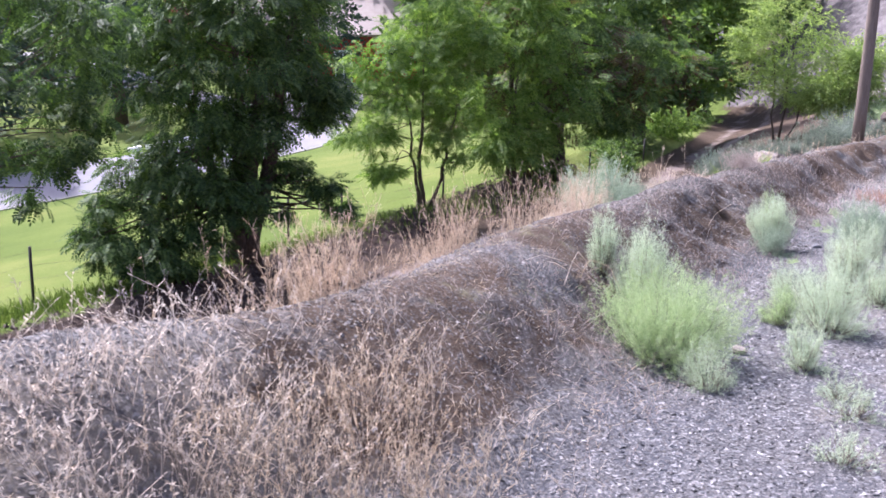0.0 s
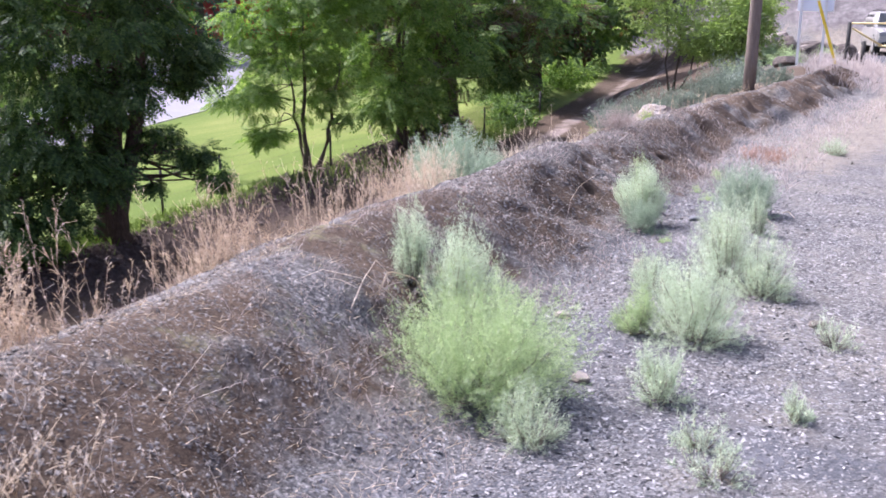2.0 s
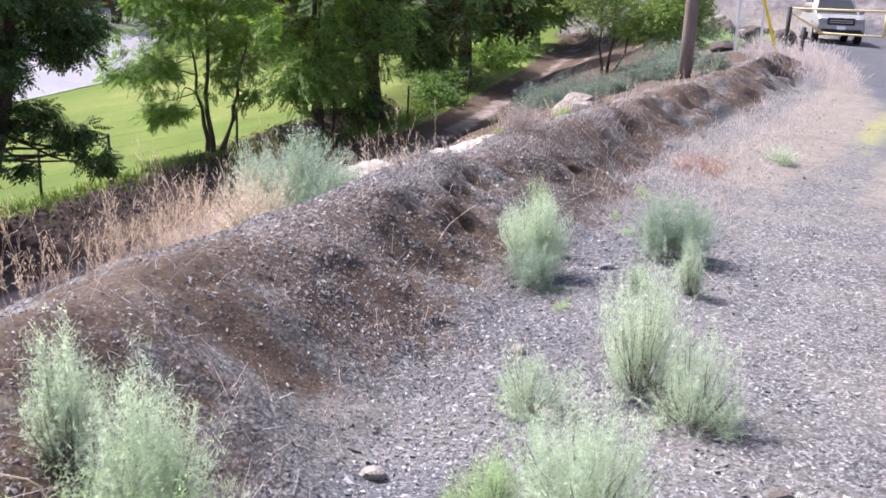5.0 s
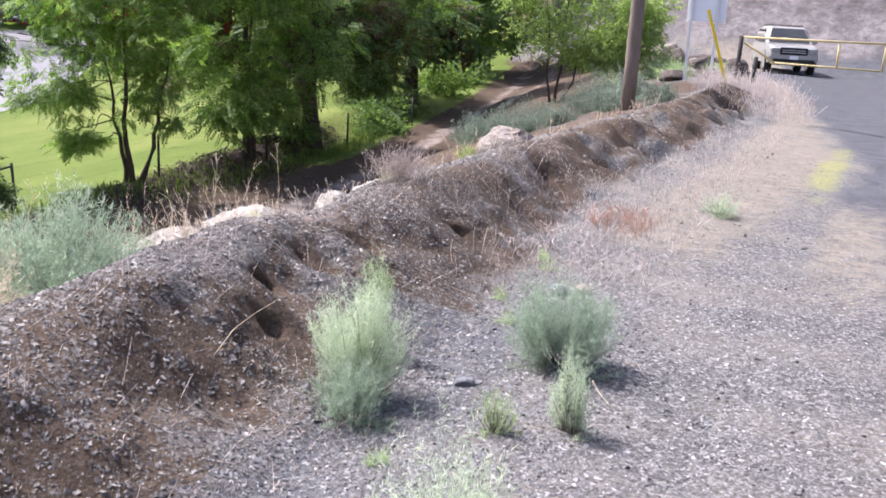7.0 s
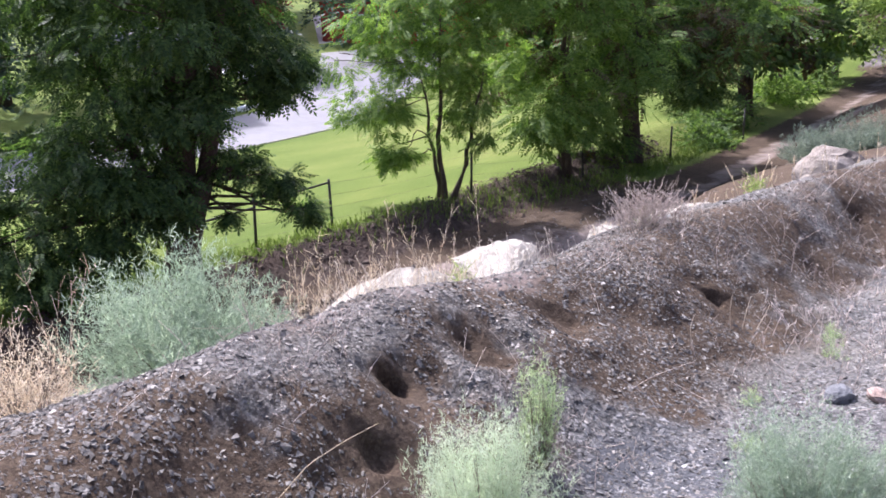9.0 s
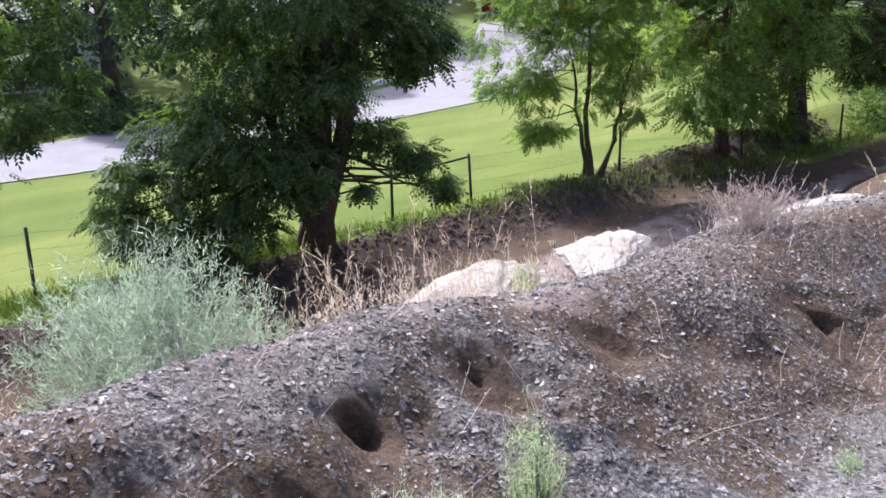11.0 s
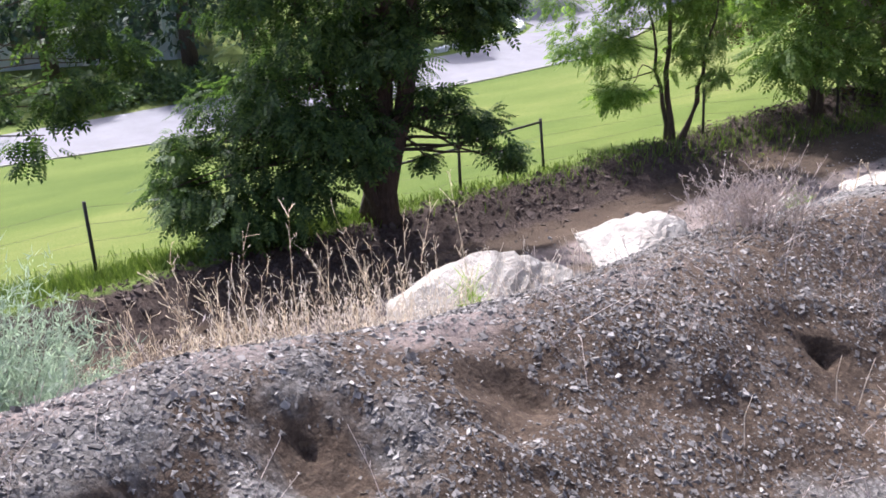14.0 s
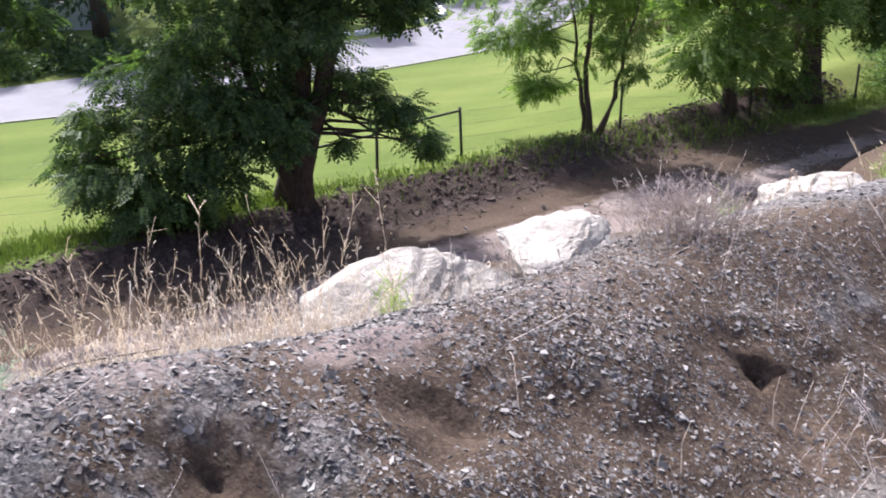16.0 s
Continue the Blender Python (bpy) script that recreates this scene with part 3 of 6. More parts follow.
    n = len(at)
    way = out * [1, 1, 0.4] + r.normal(0, 0.35, (n, 3)) + [0, 0, -droop]
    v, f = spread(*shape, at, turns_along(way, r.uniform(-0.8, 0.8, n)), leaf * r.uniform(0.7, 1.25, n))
    me = mesh_of("crown", v, f)
    if second:
        me.materials.append(material)
        me.materials.append(second)
        per = len(shape[1])
        brown = bumps(at[:, 0] * 1.0 + 5, at[:, 1] + at[:, 2], 1.2, seed + 9, 2) > 0.34
        me.polygons.foreach_set("material_index", np.repeat(brown, per).astype(np.int32))
    part("crown", me, material, top)
    return top


def bush(label, x, y, w, h, material, seed, stems=260, leaf=0.02, per=24, category="bush", name="sagebrush", group="sagebrush", plumes=12, upright=1.25, wood=True, lean=(0, 0), low=0.12, blade_w=0.042):
    """A shrub of soft plumes: thin stems from one root, each set with fine curled leaves. w, h: half its width, and its height; upright: how far a plume is drawn out upwards; low: where the lowest plumes hang, as a share of the height."""
    r = np.random.default_rng(seed)
    z = float(ground_z(x, y)) - 0.02
    top = thing(name, x, y, z, label, category, group)
    k = np.arange(plumes)
    up = np.clip(1 - (k + 0.4) / plumes + r.normal(0, 0.05, plumes), 0.02, 1)
    a = k * 2.4 + r.normal(0, 0.35, plumes) + seed
    flat = np.sqrt(np.maximum(1 - up ** 2, 0))
    reach = r.uniform(0.58, 0.86, plumes)
    head = np.stack([w * flat * np.cos(a) * reach, w * flat * np.sin(a) * reach, h * (low + (1 - low) * up) * r.uniform(0.66, 0.84, plumes)], -1)
    size = 0.62 * math.sqrt(w * min(h, 1.6 * w)) * (9 / plumes) ** 0.33 * r.uniform(0.7, 1.25, plumes)
    size = np.minimum(size, 0.9 * w)
    who = r.integers(0, plumes, stems)
    d = r.normal(size=(stems, 3)) + head[who] / (np.linalg.norm(head[who], axis=1, keepdims=True) + 1e-9) * 0.8
    d /= np.linalg.norm(d, axis=1, keepdims=True)
    tip = head[who] + d * (size[who] * r.uniform(0, 1, stems) ** 0.38)[:, None] * [1, 1, upright]
    tip *= [1.1 * w / np.quantile(np.hypot(tip[:, 0], tip[:, 1]), 0.93), 1.1 * w / np.quantile(np.hypot(tip[:, 0], tip[:, 1]), 0.93), h / np.quantile(tip[:, 2], 0.96)]
    tip[:, 2] = np.maximum(tip[:, 2], 0.02 + 0.06 * h)
    tip[:, :2] += np.array(lean) * tip[:, 2:3]
    root = tip * [0.1, 0.1, 0.0] + r.normal(0, 0.06 * w, (stems, 3)) * [1, 1, 0]
    bend = root + (tip - root) * [0.7, 0.7, 0.4]
    s = np.linspace(0.0, 1, 6)[None, :, None]
    line = (1 - s) ** 2 * root[:, None] + 2 * s * (1 - s) * bend[:, None] + s ** 2 * tip[:, None]
    line[:, 1:-1] += r.normal(0, 0.03 * w, (stems, 4, 3))
    if wood:
        pick = r.choice(stems, min(stems, 46), replace=False)
        tagged(part("woody_base", tubes_mesh("woody_base", [(line[i, :5], np.linspace(0.0045, 0.0012, 5) * (0.6 + h), 3) for i in pick]), M_TWIG, top), kind="stuff")
    per = int(per * 1.25) if wood else per
    n = stems * per
    who = np.repeat(np.arange(stems), per)
    t = 0.34 + 0.66 * r.uniform(0, 1, n) ** 0.8
    k = np.minimum((t * 5).astype(int), 4)
    q = t * 5 - k
    at = line[who, k] * (1 - q)[:, None] + line[who, k + 1] * q[:, None]
    ahead = line[who, k + 1] - line[who, k]
    ahead /= np.linalg.norm(ahead, axis=1, keepdims=True) + 1e-9
    way = ahead * 0.6 + r.normal(0, 0.65, (n, 3)) + [0, 0, 0.2]
    blade = np.array([[0, blade_w, 0], [0, -blade_w, 0], [1.0, 0, 0.14]])
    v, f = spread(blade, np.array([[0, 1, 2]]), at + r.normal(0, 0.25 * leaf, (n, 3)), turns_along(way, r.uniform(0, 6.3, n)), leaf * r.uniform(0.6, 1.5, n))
    part("foliage", mesh_of("foliage", v, f), material, top)
    return top


def stalks(name, at, heights, material, seed, lean=0.25, heads=5, thick=0.0016, parent=None):
    """Dry stalks with short side shoots and seed heads, as one mesh."""
    r = np.random.default_rng(seed)
    n = len(at)
    V, F, off = [], [], 0
    tip = at + np.stack([r.normal(0, lean, n) * heights, r.normal(0, lean, n) * heights, heights], -1)
    mid = at + (tip - at) * [0.35, 0.35, 0.5] + r.normal(0, 0.03, (n, 3)) * heights[:, None]

    def ribbons(a, b, w):
        d = b - a
        s = np.cross(d, r.normal(size=d.shape))
        s /= np.linalg.norm(s, axis=1, keepdims=True) + 1e-9
        t = np.cross(d, s)
        t /= np.linalg.norm(t, axis=1, keepdims=True) + 1e-9
        w = np.reshape(w, (-1, 1))
        ring = [s, -0.5 * s + 0.87 * t, -0.5 * s - 0.87 * t]
        v = np.stack([a + q * w for q in ring] + [b + q * w * 0.6 for q in ring], 1)
        f = np.array([[0, 1, 4, 3], [1, 2, 5, 4], [2, 0, 3, 5]])
        return v.reshape(-1, 3), (f[None] + (np.arange(len(a)) * 6)[:, None, None]).reshape(-1, 4)

    def shoots(a, b, w):
        s = np.cross(b - a, r.normal(size=a.shape))
        s *= 1.25 * np.reshape(w, (-1, 1)) / (np.linalg.norm(s, axis=1, keepdims=True) + 1e-9)
        v = np.stack([a + s, a - s, b - 0.7 * s, b + 0.7 * s], 1)
        return v.reshape(-1, 3), np.arange(4 * len(a)).reshape(-1, 4)

    jobs = [(at, mid, thick * 1.2), (mid, tip, thick)]
    if heads:
        who = np.repeat(np.arange(n), heads)
        t = r.uniform(0.3, 1.0, n * heads)[:, None]
        a = np.where(t < 0.5, at[who] + (mid - at)[who] * t * 2, mid[who] + (tip - mid)[who] * (t * 2 - 1))
        b = a + (r.normal(0, 0.42, (n * heads, 3)) + (tip - at)[who] / heights[who][:, None] * 0.8) * (0.1 * heights[who])[:, None]
        jobs.append((a, b, np.full(n * heads, thick * 0.9)))
        jobs.append((b, b + (r.normal(0, 0.5, b.shape) + [0, 0, 0.5]) * 0.009, np.full(len(b), thick * 1.5)))
    for k, (a, b, w) in enumerate(jobs):
        v, f = (ribbons if k < 2 else shoots)(a, b, np.broadcast_to(w, len(a)))
        V.append(v)
        F.append(f + off)
        off += len(v)
    ob = part(name, mesh_of(name, np.vstack(V), np.vstack(F)), material, parent)
    return ob


def boulder(name, label, x, y, z, size, material, seed, rz=0.0, category="boulder", group="", cuts=4, tilt=(0, 0), strata=0.0, planes=14, near=0.62):
    """A rock: a rounded block, cut by planes and roughened. size: half its length, width and height; near: how close to its middle the cuts come."""
    r = np.random.default_rng(seed)
    bm = bmesh.new()
    bmesh.ops.create_icosphere(bm, subdivisions=cuts, radius=1.0)
    planes = [(Vector(r.normal(size=3)).normalized(), r.uniform(near, 0.9)) for _ in range(planes)]
    for v in bm.verts:
        p = v.co.copy()
        for n, d in planes:
            over = p.dot(n) - d
            if over > 0:
                p -= n * over * 0.94
        p *= 1 + 0.09 * noise.fractal(p * 1.7 + Vector((seed, 0, 0)), 1.0, 2.0, 4) + 0.03 * noise.noise(p * 7 + Vector((0, seed, 0)))
        if strata:
            q = (p.z + 0.35 * p.x + 0.1 * noise.noise(p * 2)) * 3.2
            p *= 1 + strata * (q - math.floor(q) - 0.5)
        v.co = Vector((p.x * size[0], p.y * size[1], p.z * size[2]))
    for f in bm.faces:
        f.smooth = False
    ob = part(name, bm, material)
    ob.matrix_basis = pose(x, y, z, tilt[0], tilt[1], rz)
    return tagged(ob, label, category, group)
# ---- ground: one sheet to the horizon ----
def spaced(a, b, step, grow_a=1.0, lim_a=None, grow_b=1.0, lim_b=None):
    mid = np.arange(a, b + 1e-6, step)
    low, s = [], step
    while lim_a is not None and (low[-1] if low else a) > lim_a:
        s *= grow_a
        low.append((low[-1] if low else a) - s)
    high, s = [], step
    while lim_b is not None and (high[-1] if high else mid[-1]) < lim_b:
        s *= grow_b
        high.append((high[-1] if high else mid[-1]) + s)
    return np.concatenate([low[::-1], mid, high])


GX = np.concatenate([spaced(-21.0, -15.0, 0.14, 1.15, -900), spaced(-14.85, -7.2, 0.24), spaced(-7.05, -5.15, 0.06), spaced(-5.1, -4.26, 0.028), spaced(-4.24, -3.95, 0.019), spaced(-3.935, -3.35, 0.013), spaced(-3.335, -3.1, 0.019), spaced(-3.075, -1.4, 0.028, 1.0, None, 1.14, 700)])
GY = np.concatenate([spaced(0.6, 7.9, 0.044, 1.15, -500), spaced(7.93, 8.3, 0.026), spaced(8.315, 9.4, 0.016), spaced(9.42, 11.2, 0.026), spaced(11.24, 14.3, 0.044), spaced(14.36, 31.0, 0.085, 1.0, None, 1.08, 900)])
gx, gy = np.meshgrid(GX, GY, indexing="ij")
gz = ground_z(gx, gy)
cx = crest_x(gy)
pit = np.zeros_like(gx)
for bx, by, br, bd in HOLLOWS:
    d2 = ((gx - bx) / np.where(gx < bx, 1.0 * br, 1.15 * br)) ** 2 + ((gy - by) / br) ** 2
    pit = np.maximum(pit, 0.75 * np.exp(-d2 / 1.1))
shift = np.zeros_like(gx)
for bx, by, br, bd in BURROWS:
    d2 = ((gx - bx) / br) ** 2 + ((gy - by) / (0.95 * br)) ** 2
    d2 = d2 * (1 + 0.9 * bumps(gx, gy, br * 1.1, 73, 3))
    hole = np.exp(-np.clip(d2, 0, 9) ** 1.6)
    gz = gz - bd * 0.7 * hole
    shift -= bd * 0.5 * hole
    pit = np.maximum(pit, np.exp(-(d2 / 3.2) ** 2))
    fan = ((gx - bx - 1.6 * br) / (2.6 * br)) ** 2 + ((gy - by) / (2.0 * br)) ** 2
    pit = np.maximum(pit, np.exp(-fan))
nx, ny = gx.shape
i, j = np.meshgrid(np.arange(nx - 1), np.arange(ny - 1), indexing="ij")
quads = np.stack([i * ny + j, (i + 1) * ny + j, (i + 1) * ny + j + 1, i * ny + j + 1], -1).reshape(-1, 4)
me = mesh_of("ground", np.stack([gx + shift, gy, gz], -1).reshape(-1, 3), quads, True)
gu = gx - cx
off = gx - track_x(gy)
hillside = np.maximum(gy - 56 - 0.25 * np.maximum(-gx - 14, 0), 0) * ease(-34, -16, gx) + np.maximum(gx - 5.5 - 0.08 * np.maximum(30 - gy, 0), 0)
lane = ease(-0.5, 0.5, gx + 0.25 * bumps(gx, gy, 1.1, 83, 2) - np.interp(gy, [0, 10, 16, 20, 30, 40, 47], [1.0, -0.8, -2.2, -2.5, -4.6, -6.6, -9.5])) * 0.95
lane = np.maximum(lane, (0.6 + 0.4 * bumps(gx, gy, 0.8, 85, 3)) * ease(0.7, 0.95, gu) * ease(1.75, 1.35, gu) * ease(1.8, 2.8, gy) * ease(10.6, 9.4, gy))
lane = np.maximum(lane, (0.5 + 0.25 * bumps(gx, gy, 0.7, 85, 3)) * ease(0.85, 1.25, gu) * ease(7.2, 5.4, gy) * ease(0.6, 1.6, gy))
layers = {
    "lawn": np.maximum(ease(-4.0, -5.3, off) * ease(66, 50, gy), ease(-1.5, -2.4, off) * ease(29, 33, gy) * ease(75, 60, gy) * 0.75) * (gx < -15),
    # brown soil; its wider reach at the bank's foot also paints shading
    "soil_shade": np.maximum(np.maximum.reduce([ease(-1.6, -4, gu) * ease(-6.0, -4.5, off) * 0.95, pit, (0.6 + 0.3 * bumps(gx, gy, 1.2, 89, 2)) * ease(-0.2, -0.6, gu) * ease(12, 15, gy) * ease(-6.0, -4.5, off)]), (0.62 + 0.1 * ease(5, 3.5, gy) - 0.12 * ease(3.8, 4.6, gy) * ease(6.2, 5.4, gy) + 0.1 * ease(6.0, 6.6, gy) * ease(8.4, 7.8, gy) + 0.6 * bumps(gx, gy, 0.55, 81, 3)) * ease(1.0 + 0.4 * ease(5, 8, gy) * ease(13, 11, gy), 0.5, gu) * ease(-0.6, -0.05, gu) * (gy < 31) * ease(1.2, 3.0, gy)),
    "straw": np.maximum.reduce([0.5 * ease(3.9, 2.4, gy + 0.5 * gu) * ease(-0.1, 0.3, gu) * ease(1.25, 0.8, gu + 0.25 * (gy - 3)), (0.62 - 0.4 * ease(11, 14, gy)) * ease(-0.15, -0.8, gu) * ease(-4, -2, gu), 0.56 * (1 - lane) * ease(0.8, 1.4, gu) * ease(-1.9, -2.8, gx + 0.13 * (gy - 20) * (gy > 20)) * ease(10.3, 12.5, gy), 0.62 * ease(-0.4, -0.1, gu) * ease(0.3, 0.0, gu) * ease(12, 15, gy), 0.52 * np.exp(-((gx + 1.8 + 0.06 * (gy - 13.5)) / 0.36) ** 4 - ((gy - 13.6) / 2.8) ** 4)]),
    "moss": np.maximum.reduce([(0.5 + 0.35 * bumps(gx, gy, 0.35, 91, 3)) * np.exp(-((gu - 0.3) / 0.45) ** 2) * ease(2.2, 3.2, gy) * ease(6.2, 5.2, gy), 0.85 * np.exp(-((gu + 0.05) / 0.2) ** 2 - ((gy - 5.7) / 1.2) ** 4), (0.7 + 0.3 * bumps(gx, gy, 0.7, 87, 3)) * np.exp(-((gx + 2.4 + 0.062 * (gy - 15.3)) / 0.3) ** 2 - ((gy - 18.2) / 3.8) ** 4)]),
    "lane": lane,
    # darker band along the ridge below the fence
    "dark_ridge": 0.85 * np.exp(-((off + 4.2) / 0.95) ** 4) * ease(48, 40, gy),
    # paler earth: a band on the crest, the track and its ruts
    "pale_earth": (0.5 + 0.3 * bumps(gx, gy, 0.3, 101, 3)) * np.exp(-((gu - 0.02) / 0.22) ** 2) * ease(8.2, 8.7, gy) * ease(11.6, 10.8, gy) + 0.62 * ease(2.1, 1.5, np.abs(off + 0.5)) * ease(29, 24, gy) * ease(-2.2, -3.4, gu) + ease(24, 29, gy) * (0.56 + 0.2 * bumps(gx, gy, 1.5, 99, 2)) * ease(0.7, 0.25, np.abs(np.abs(off) - 0.75)) * ease(-2.2, -3.4, gu),
    "rock": ease(0.0, 1.5, hillside),
}
for key, value in layers.items():
    me.attributes.new(key, "FLOAT", "POINT").data.foreach_set("value", np.asarray(value, np.float32).ravel())
me.materials.append(M_GROUND)
ground = tagged(new("ground", me), "grey gravel verge, earth bank and mown lawn falling away", "ground", kind="structure")
# ---- lawn side: drive, fence, trees, houses ----
def strip(name, left, right, lift, material, label, category, thick=0.05):
    """A paved strip laid on the land between two edges, sampled along both."""
    k = 60
    s = np.linspace(0, 1, k)

    def along(pts):
        pts = np.array(pts, float)
        c = np.concatenate([[0], np.cumsum(np.linalg.norm(np.diff(pts, axis=0), axis=1))])
        return np.stack([np.interp(s * c[-1], c, pts[:, m]) for m in (0, 1)], -1)

    a, b = along(left), along(right)
    rows = [a + (b - a) * q for q in np.linspace(0, 1, 9)]
    V = [np.column_stack([p, ground_z(p[:, 0], p[:, 1]) + lift]) for p in rows]
    V = [V[0] - [0, 0, thick + lift]] + V + [V[-1] - [0, 0, thick + lift]]
    n = len(V)
    i, j = np.meshgrid(np.arange(n - 1), np.arange(k - 1), indexing="ij")
    f = np.stack([i * k + j, i * k + j + 1, (i + 1) * k + j + 1, (i + 1) * k + j], -1).reshape(-1, 4)
    ob = part(name, mesh_of(name, np.vstack(V), f, False), material)
    return tagged(ob, label, category, kind="structure")


NEAR_EDGE = [(-29.5, -30), (-28.9, 4), (-28.7, 10), (-28.3, 15), (-29.2, 24.5), (-29.6, 27), (-30.4, 31), (-33, 35), (-40, 44), (-52, 56)]
FAR_EDGE = [(-34, -30), (-32.0, 4), (-31.6, 10), (-32.0, 15), (-33.4, 24), (-33.6, 27), (-35.2, 31), (-40, 36), (-47, 42), (-58, 50)]
strip("driveway", FAR_EDGE, NEAR_EDGE, 0.03, M_ASPHALT, "pale sunlit asphalt driveway curving across the lawn", "road")
strip("kerb", [(x + 0.02, y) for x, y in NEAR_EDGE], [(x + 0.12, y) for x, y in NEAR_EDGE], 0.03, M_CONCRETE, "narrow pale concrete edging of the driveway", "kerb")
FORK_A = [(-36.2, 32.5), (-40.5, 33.4), (-48, 34), (-60, 34)]
FORK_B = [(-38.2, 36.5), (-42, 37.6), (-50, 38.5), (-60, 39)]
strip("side_drive", FORK_A, FORK_B, 0.045, M_ASPHALT, "pale asphalt branch of the driveway under trees", "road")

# white edging blocks on the far side of the drive
edging = np.array([(-33.6, 24.2), (-34.0, 26.5), (-34.6, 28.6), (-35.4, 30.8), (-36.2, 31.9), (-37.4, 32.5), (-39.0, 33.0), (-41, 33.2), (-43.5, 33.4)])
c = np.concatenate([[0], np.cumsum(np.linalg.norm(np.diff(edging, axis=0), axis=1))])
block_bm = box_bm(0.62, 0.24, 0.2, (0, 0, 0.08), 0.03)
first = part("edging_block", block_bm, M_WHITE)
tagged(first, "white painted concrete edging block beside the driveway", "edging block", "driveway edging")
for k, s in enumerate(np.arange(0, c[-1], 0.95)):
    x, y = np.interp(s, c, edging[:, 0]), np.interp(s, c, edging[:, 1])
    x2, y2 = np.interp(s + 0.3, c, edging[:, 0]), np.interp(s + 0.3, c, edging[:, 1])
    m = pose(x - 0.25, y, float(ground_z(x, y, False)), 0, 0, math.degrees(math.atan2(y2 - y, x2 - x)) + rng.normal(0, 4))
    if k == 0:
        first.matrix_basis = m
    else:
        copy_thing(first, m)

# fence along the lawn: steel posts, one braced bay, sagging wires
fence = thing("fence", FENCE_X, 20, 0, "dark steel post and wire fence along the lawn", "fence")
POSTS = [(2.5, 1.15, 2), (7.0, 1.15, -3), (11.47, 1.3, 3), (14.4, 1.15, -2), (17.4, 1.2, 2), (19.0, 1.22, 3), (21.15, 1.2, -1), (25.8, 1.15, 2), (30.5, 1.15, -2), (35.0, 1.1, 2), (39.5, 1.1, 1)]
heads = []
for y, h, lean in POSTS:
    z = float(ground_z(FENCE_X, y, False))
    up = np.array([FENCE_X, y, z])
    tip = up + [0.02, math.sin(radians(lean)) * h, h]
    p = rod("post", up - [0, 0, 0.2] - [FENCE_X, 20, 0], tip - [FENCE_X, 20, 0], 0.034, M_POSTSTEEL, fence, sides=8)
    heads.append((up - [FENCE_X, 20, 0], tip - [FENCE_X, 20, 0]))
rod("brace_rail", heads[5][1] + (heads[5][0] - heads[5][1]) * 0.18, heads[6][1] + (heads[6][0] - heads[6][1]) * 0.06, 0.026, M_POSTSTEEL, fence)
rod("brace_rail", heads[4][1] + (heads[4][0] - heads[4][1]) * 0.3, heads[5][1] + (heads[5][0] - heads[5][1]) * 0.24, 0.026, M_POSTSTEEL, fence)
for q in (0.08, 0.32, 0.56, 0.8):
    for (a0, a1), (b0, b1) in zip(heads[:-1], heads[1:]):
        a, b = a1 + (a0 - a1) * q, b1 + (b0 - b1) * q
        s = np.linspace(0, 1, 5)[:, None]
        part("wire", tubes_mesh("wire", [(a * (1 - s) + b * s - np.array([0, 0, 0.05]) * 4 * s * (1 - s), np.full(5, 0.003), 3)]), M_WIRE, fence)

# trees along the fence
tree("large spreading locust tree with drooping dark green crown", -19.2, 16.7,
     [(0.55, 0.1, 5.2, 0.33), (1.5, -0.2, 6.0, 0.27), (-1.2, 0.5, 4.6, 0.2), (0.2, 0.9, 6.8, 0.2)],
     [(-2.9, -1.0, 1.75, 0.95, 0.95, 0.7), (-3.45, -0.9, 2.2, 0.5, 0.5, 0.35), (-3.6, -1.0, 1.35, 0.42, 0.42, 0.42), (-2.3, -1.3, 1.0, 0.75, 0.75, 0.5), (-1.4, -1.1, 1.5, 0.8, 0.8, 0.5), (-2.5, -1.2, 0.6, 0.5, 0.5, 0.3), (-1.7, -0.9, 0.55, 0.4, 0.4, 0.28),
      (-1.7, -0.4, 2.6, 1.15, 1.15, 0.75), (-0.7, -0.9, 2.4, 0.8, 0.8, 0.65), (-2.3, 0.0, 2.75, 0.75, 0.75, 0.45), (-0.1, -1.1, 1.9, 0.45, 0.45, 0.4), (0.0, 0.9, 3.0, 0.9, 0.9, 0.5),
      (-0.9, -0.2, 3.8, 1.35, 1.35, 0.75), (0.5, -0.6, 3.5, 0.75, 0.75, 0.5), (1.4, 0.2, 4.3, 0.95, 0.95, 0.6), (2.25, 0.3, 3.6, 0.5, 0.5, 0.42), (2.45, 0.3, 4.2, 0.5, 0.5, 0.45), (-2.5, 0.2, 4.6, 0.7, 0.7, 0.35), (-2.4, 0.2, 5.9, 1.2, 1.2, 0.65),
      (1.2, -0.2, 2.35, 0.5, 0.5, 0.3), (1.85, -0.2, 1.95, 0.5, 0.5, 0.3), (2.35, -0.2, 1.5, 0.36, 0.36, 0.32), (2.45, -0.2, 1.1, 0.14, 0.14, 0.25), (1.15, -0.3, 1.3, 0.2, 0.2, 0.3),
      (-0.2, 0, 5.3, 2.0, 2.0, 1.0), (1.6, 0.3, 5.4, 1.1, 1.1, 0.8), (0.3, 0, 6.7, 2.2, 2.2, 1.2), (0.5, 0, 8.1, 1.8, 1.8, 1.0)],
     11500, 0.36, M_LOCUST, 11, 0.75, gaps=0.0, tuft=0.62)
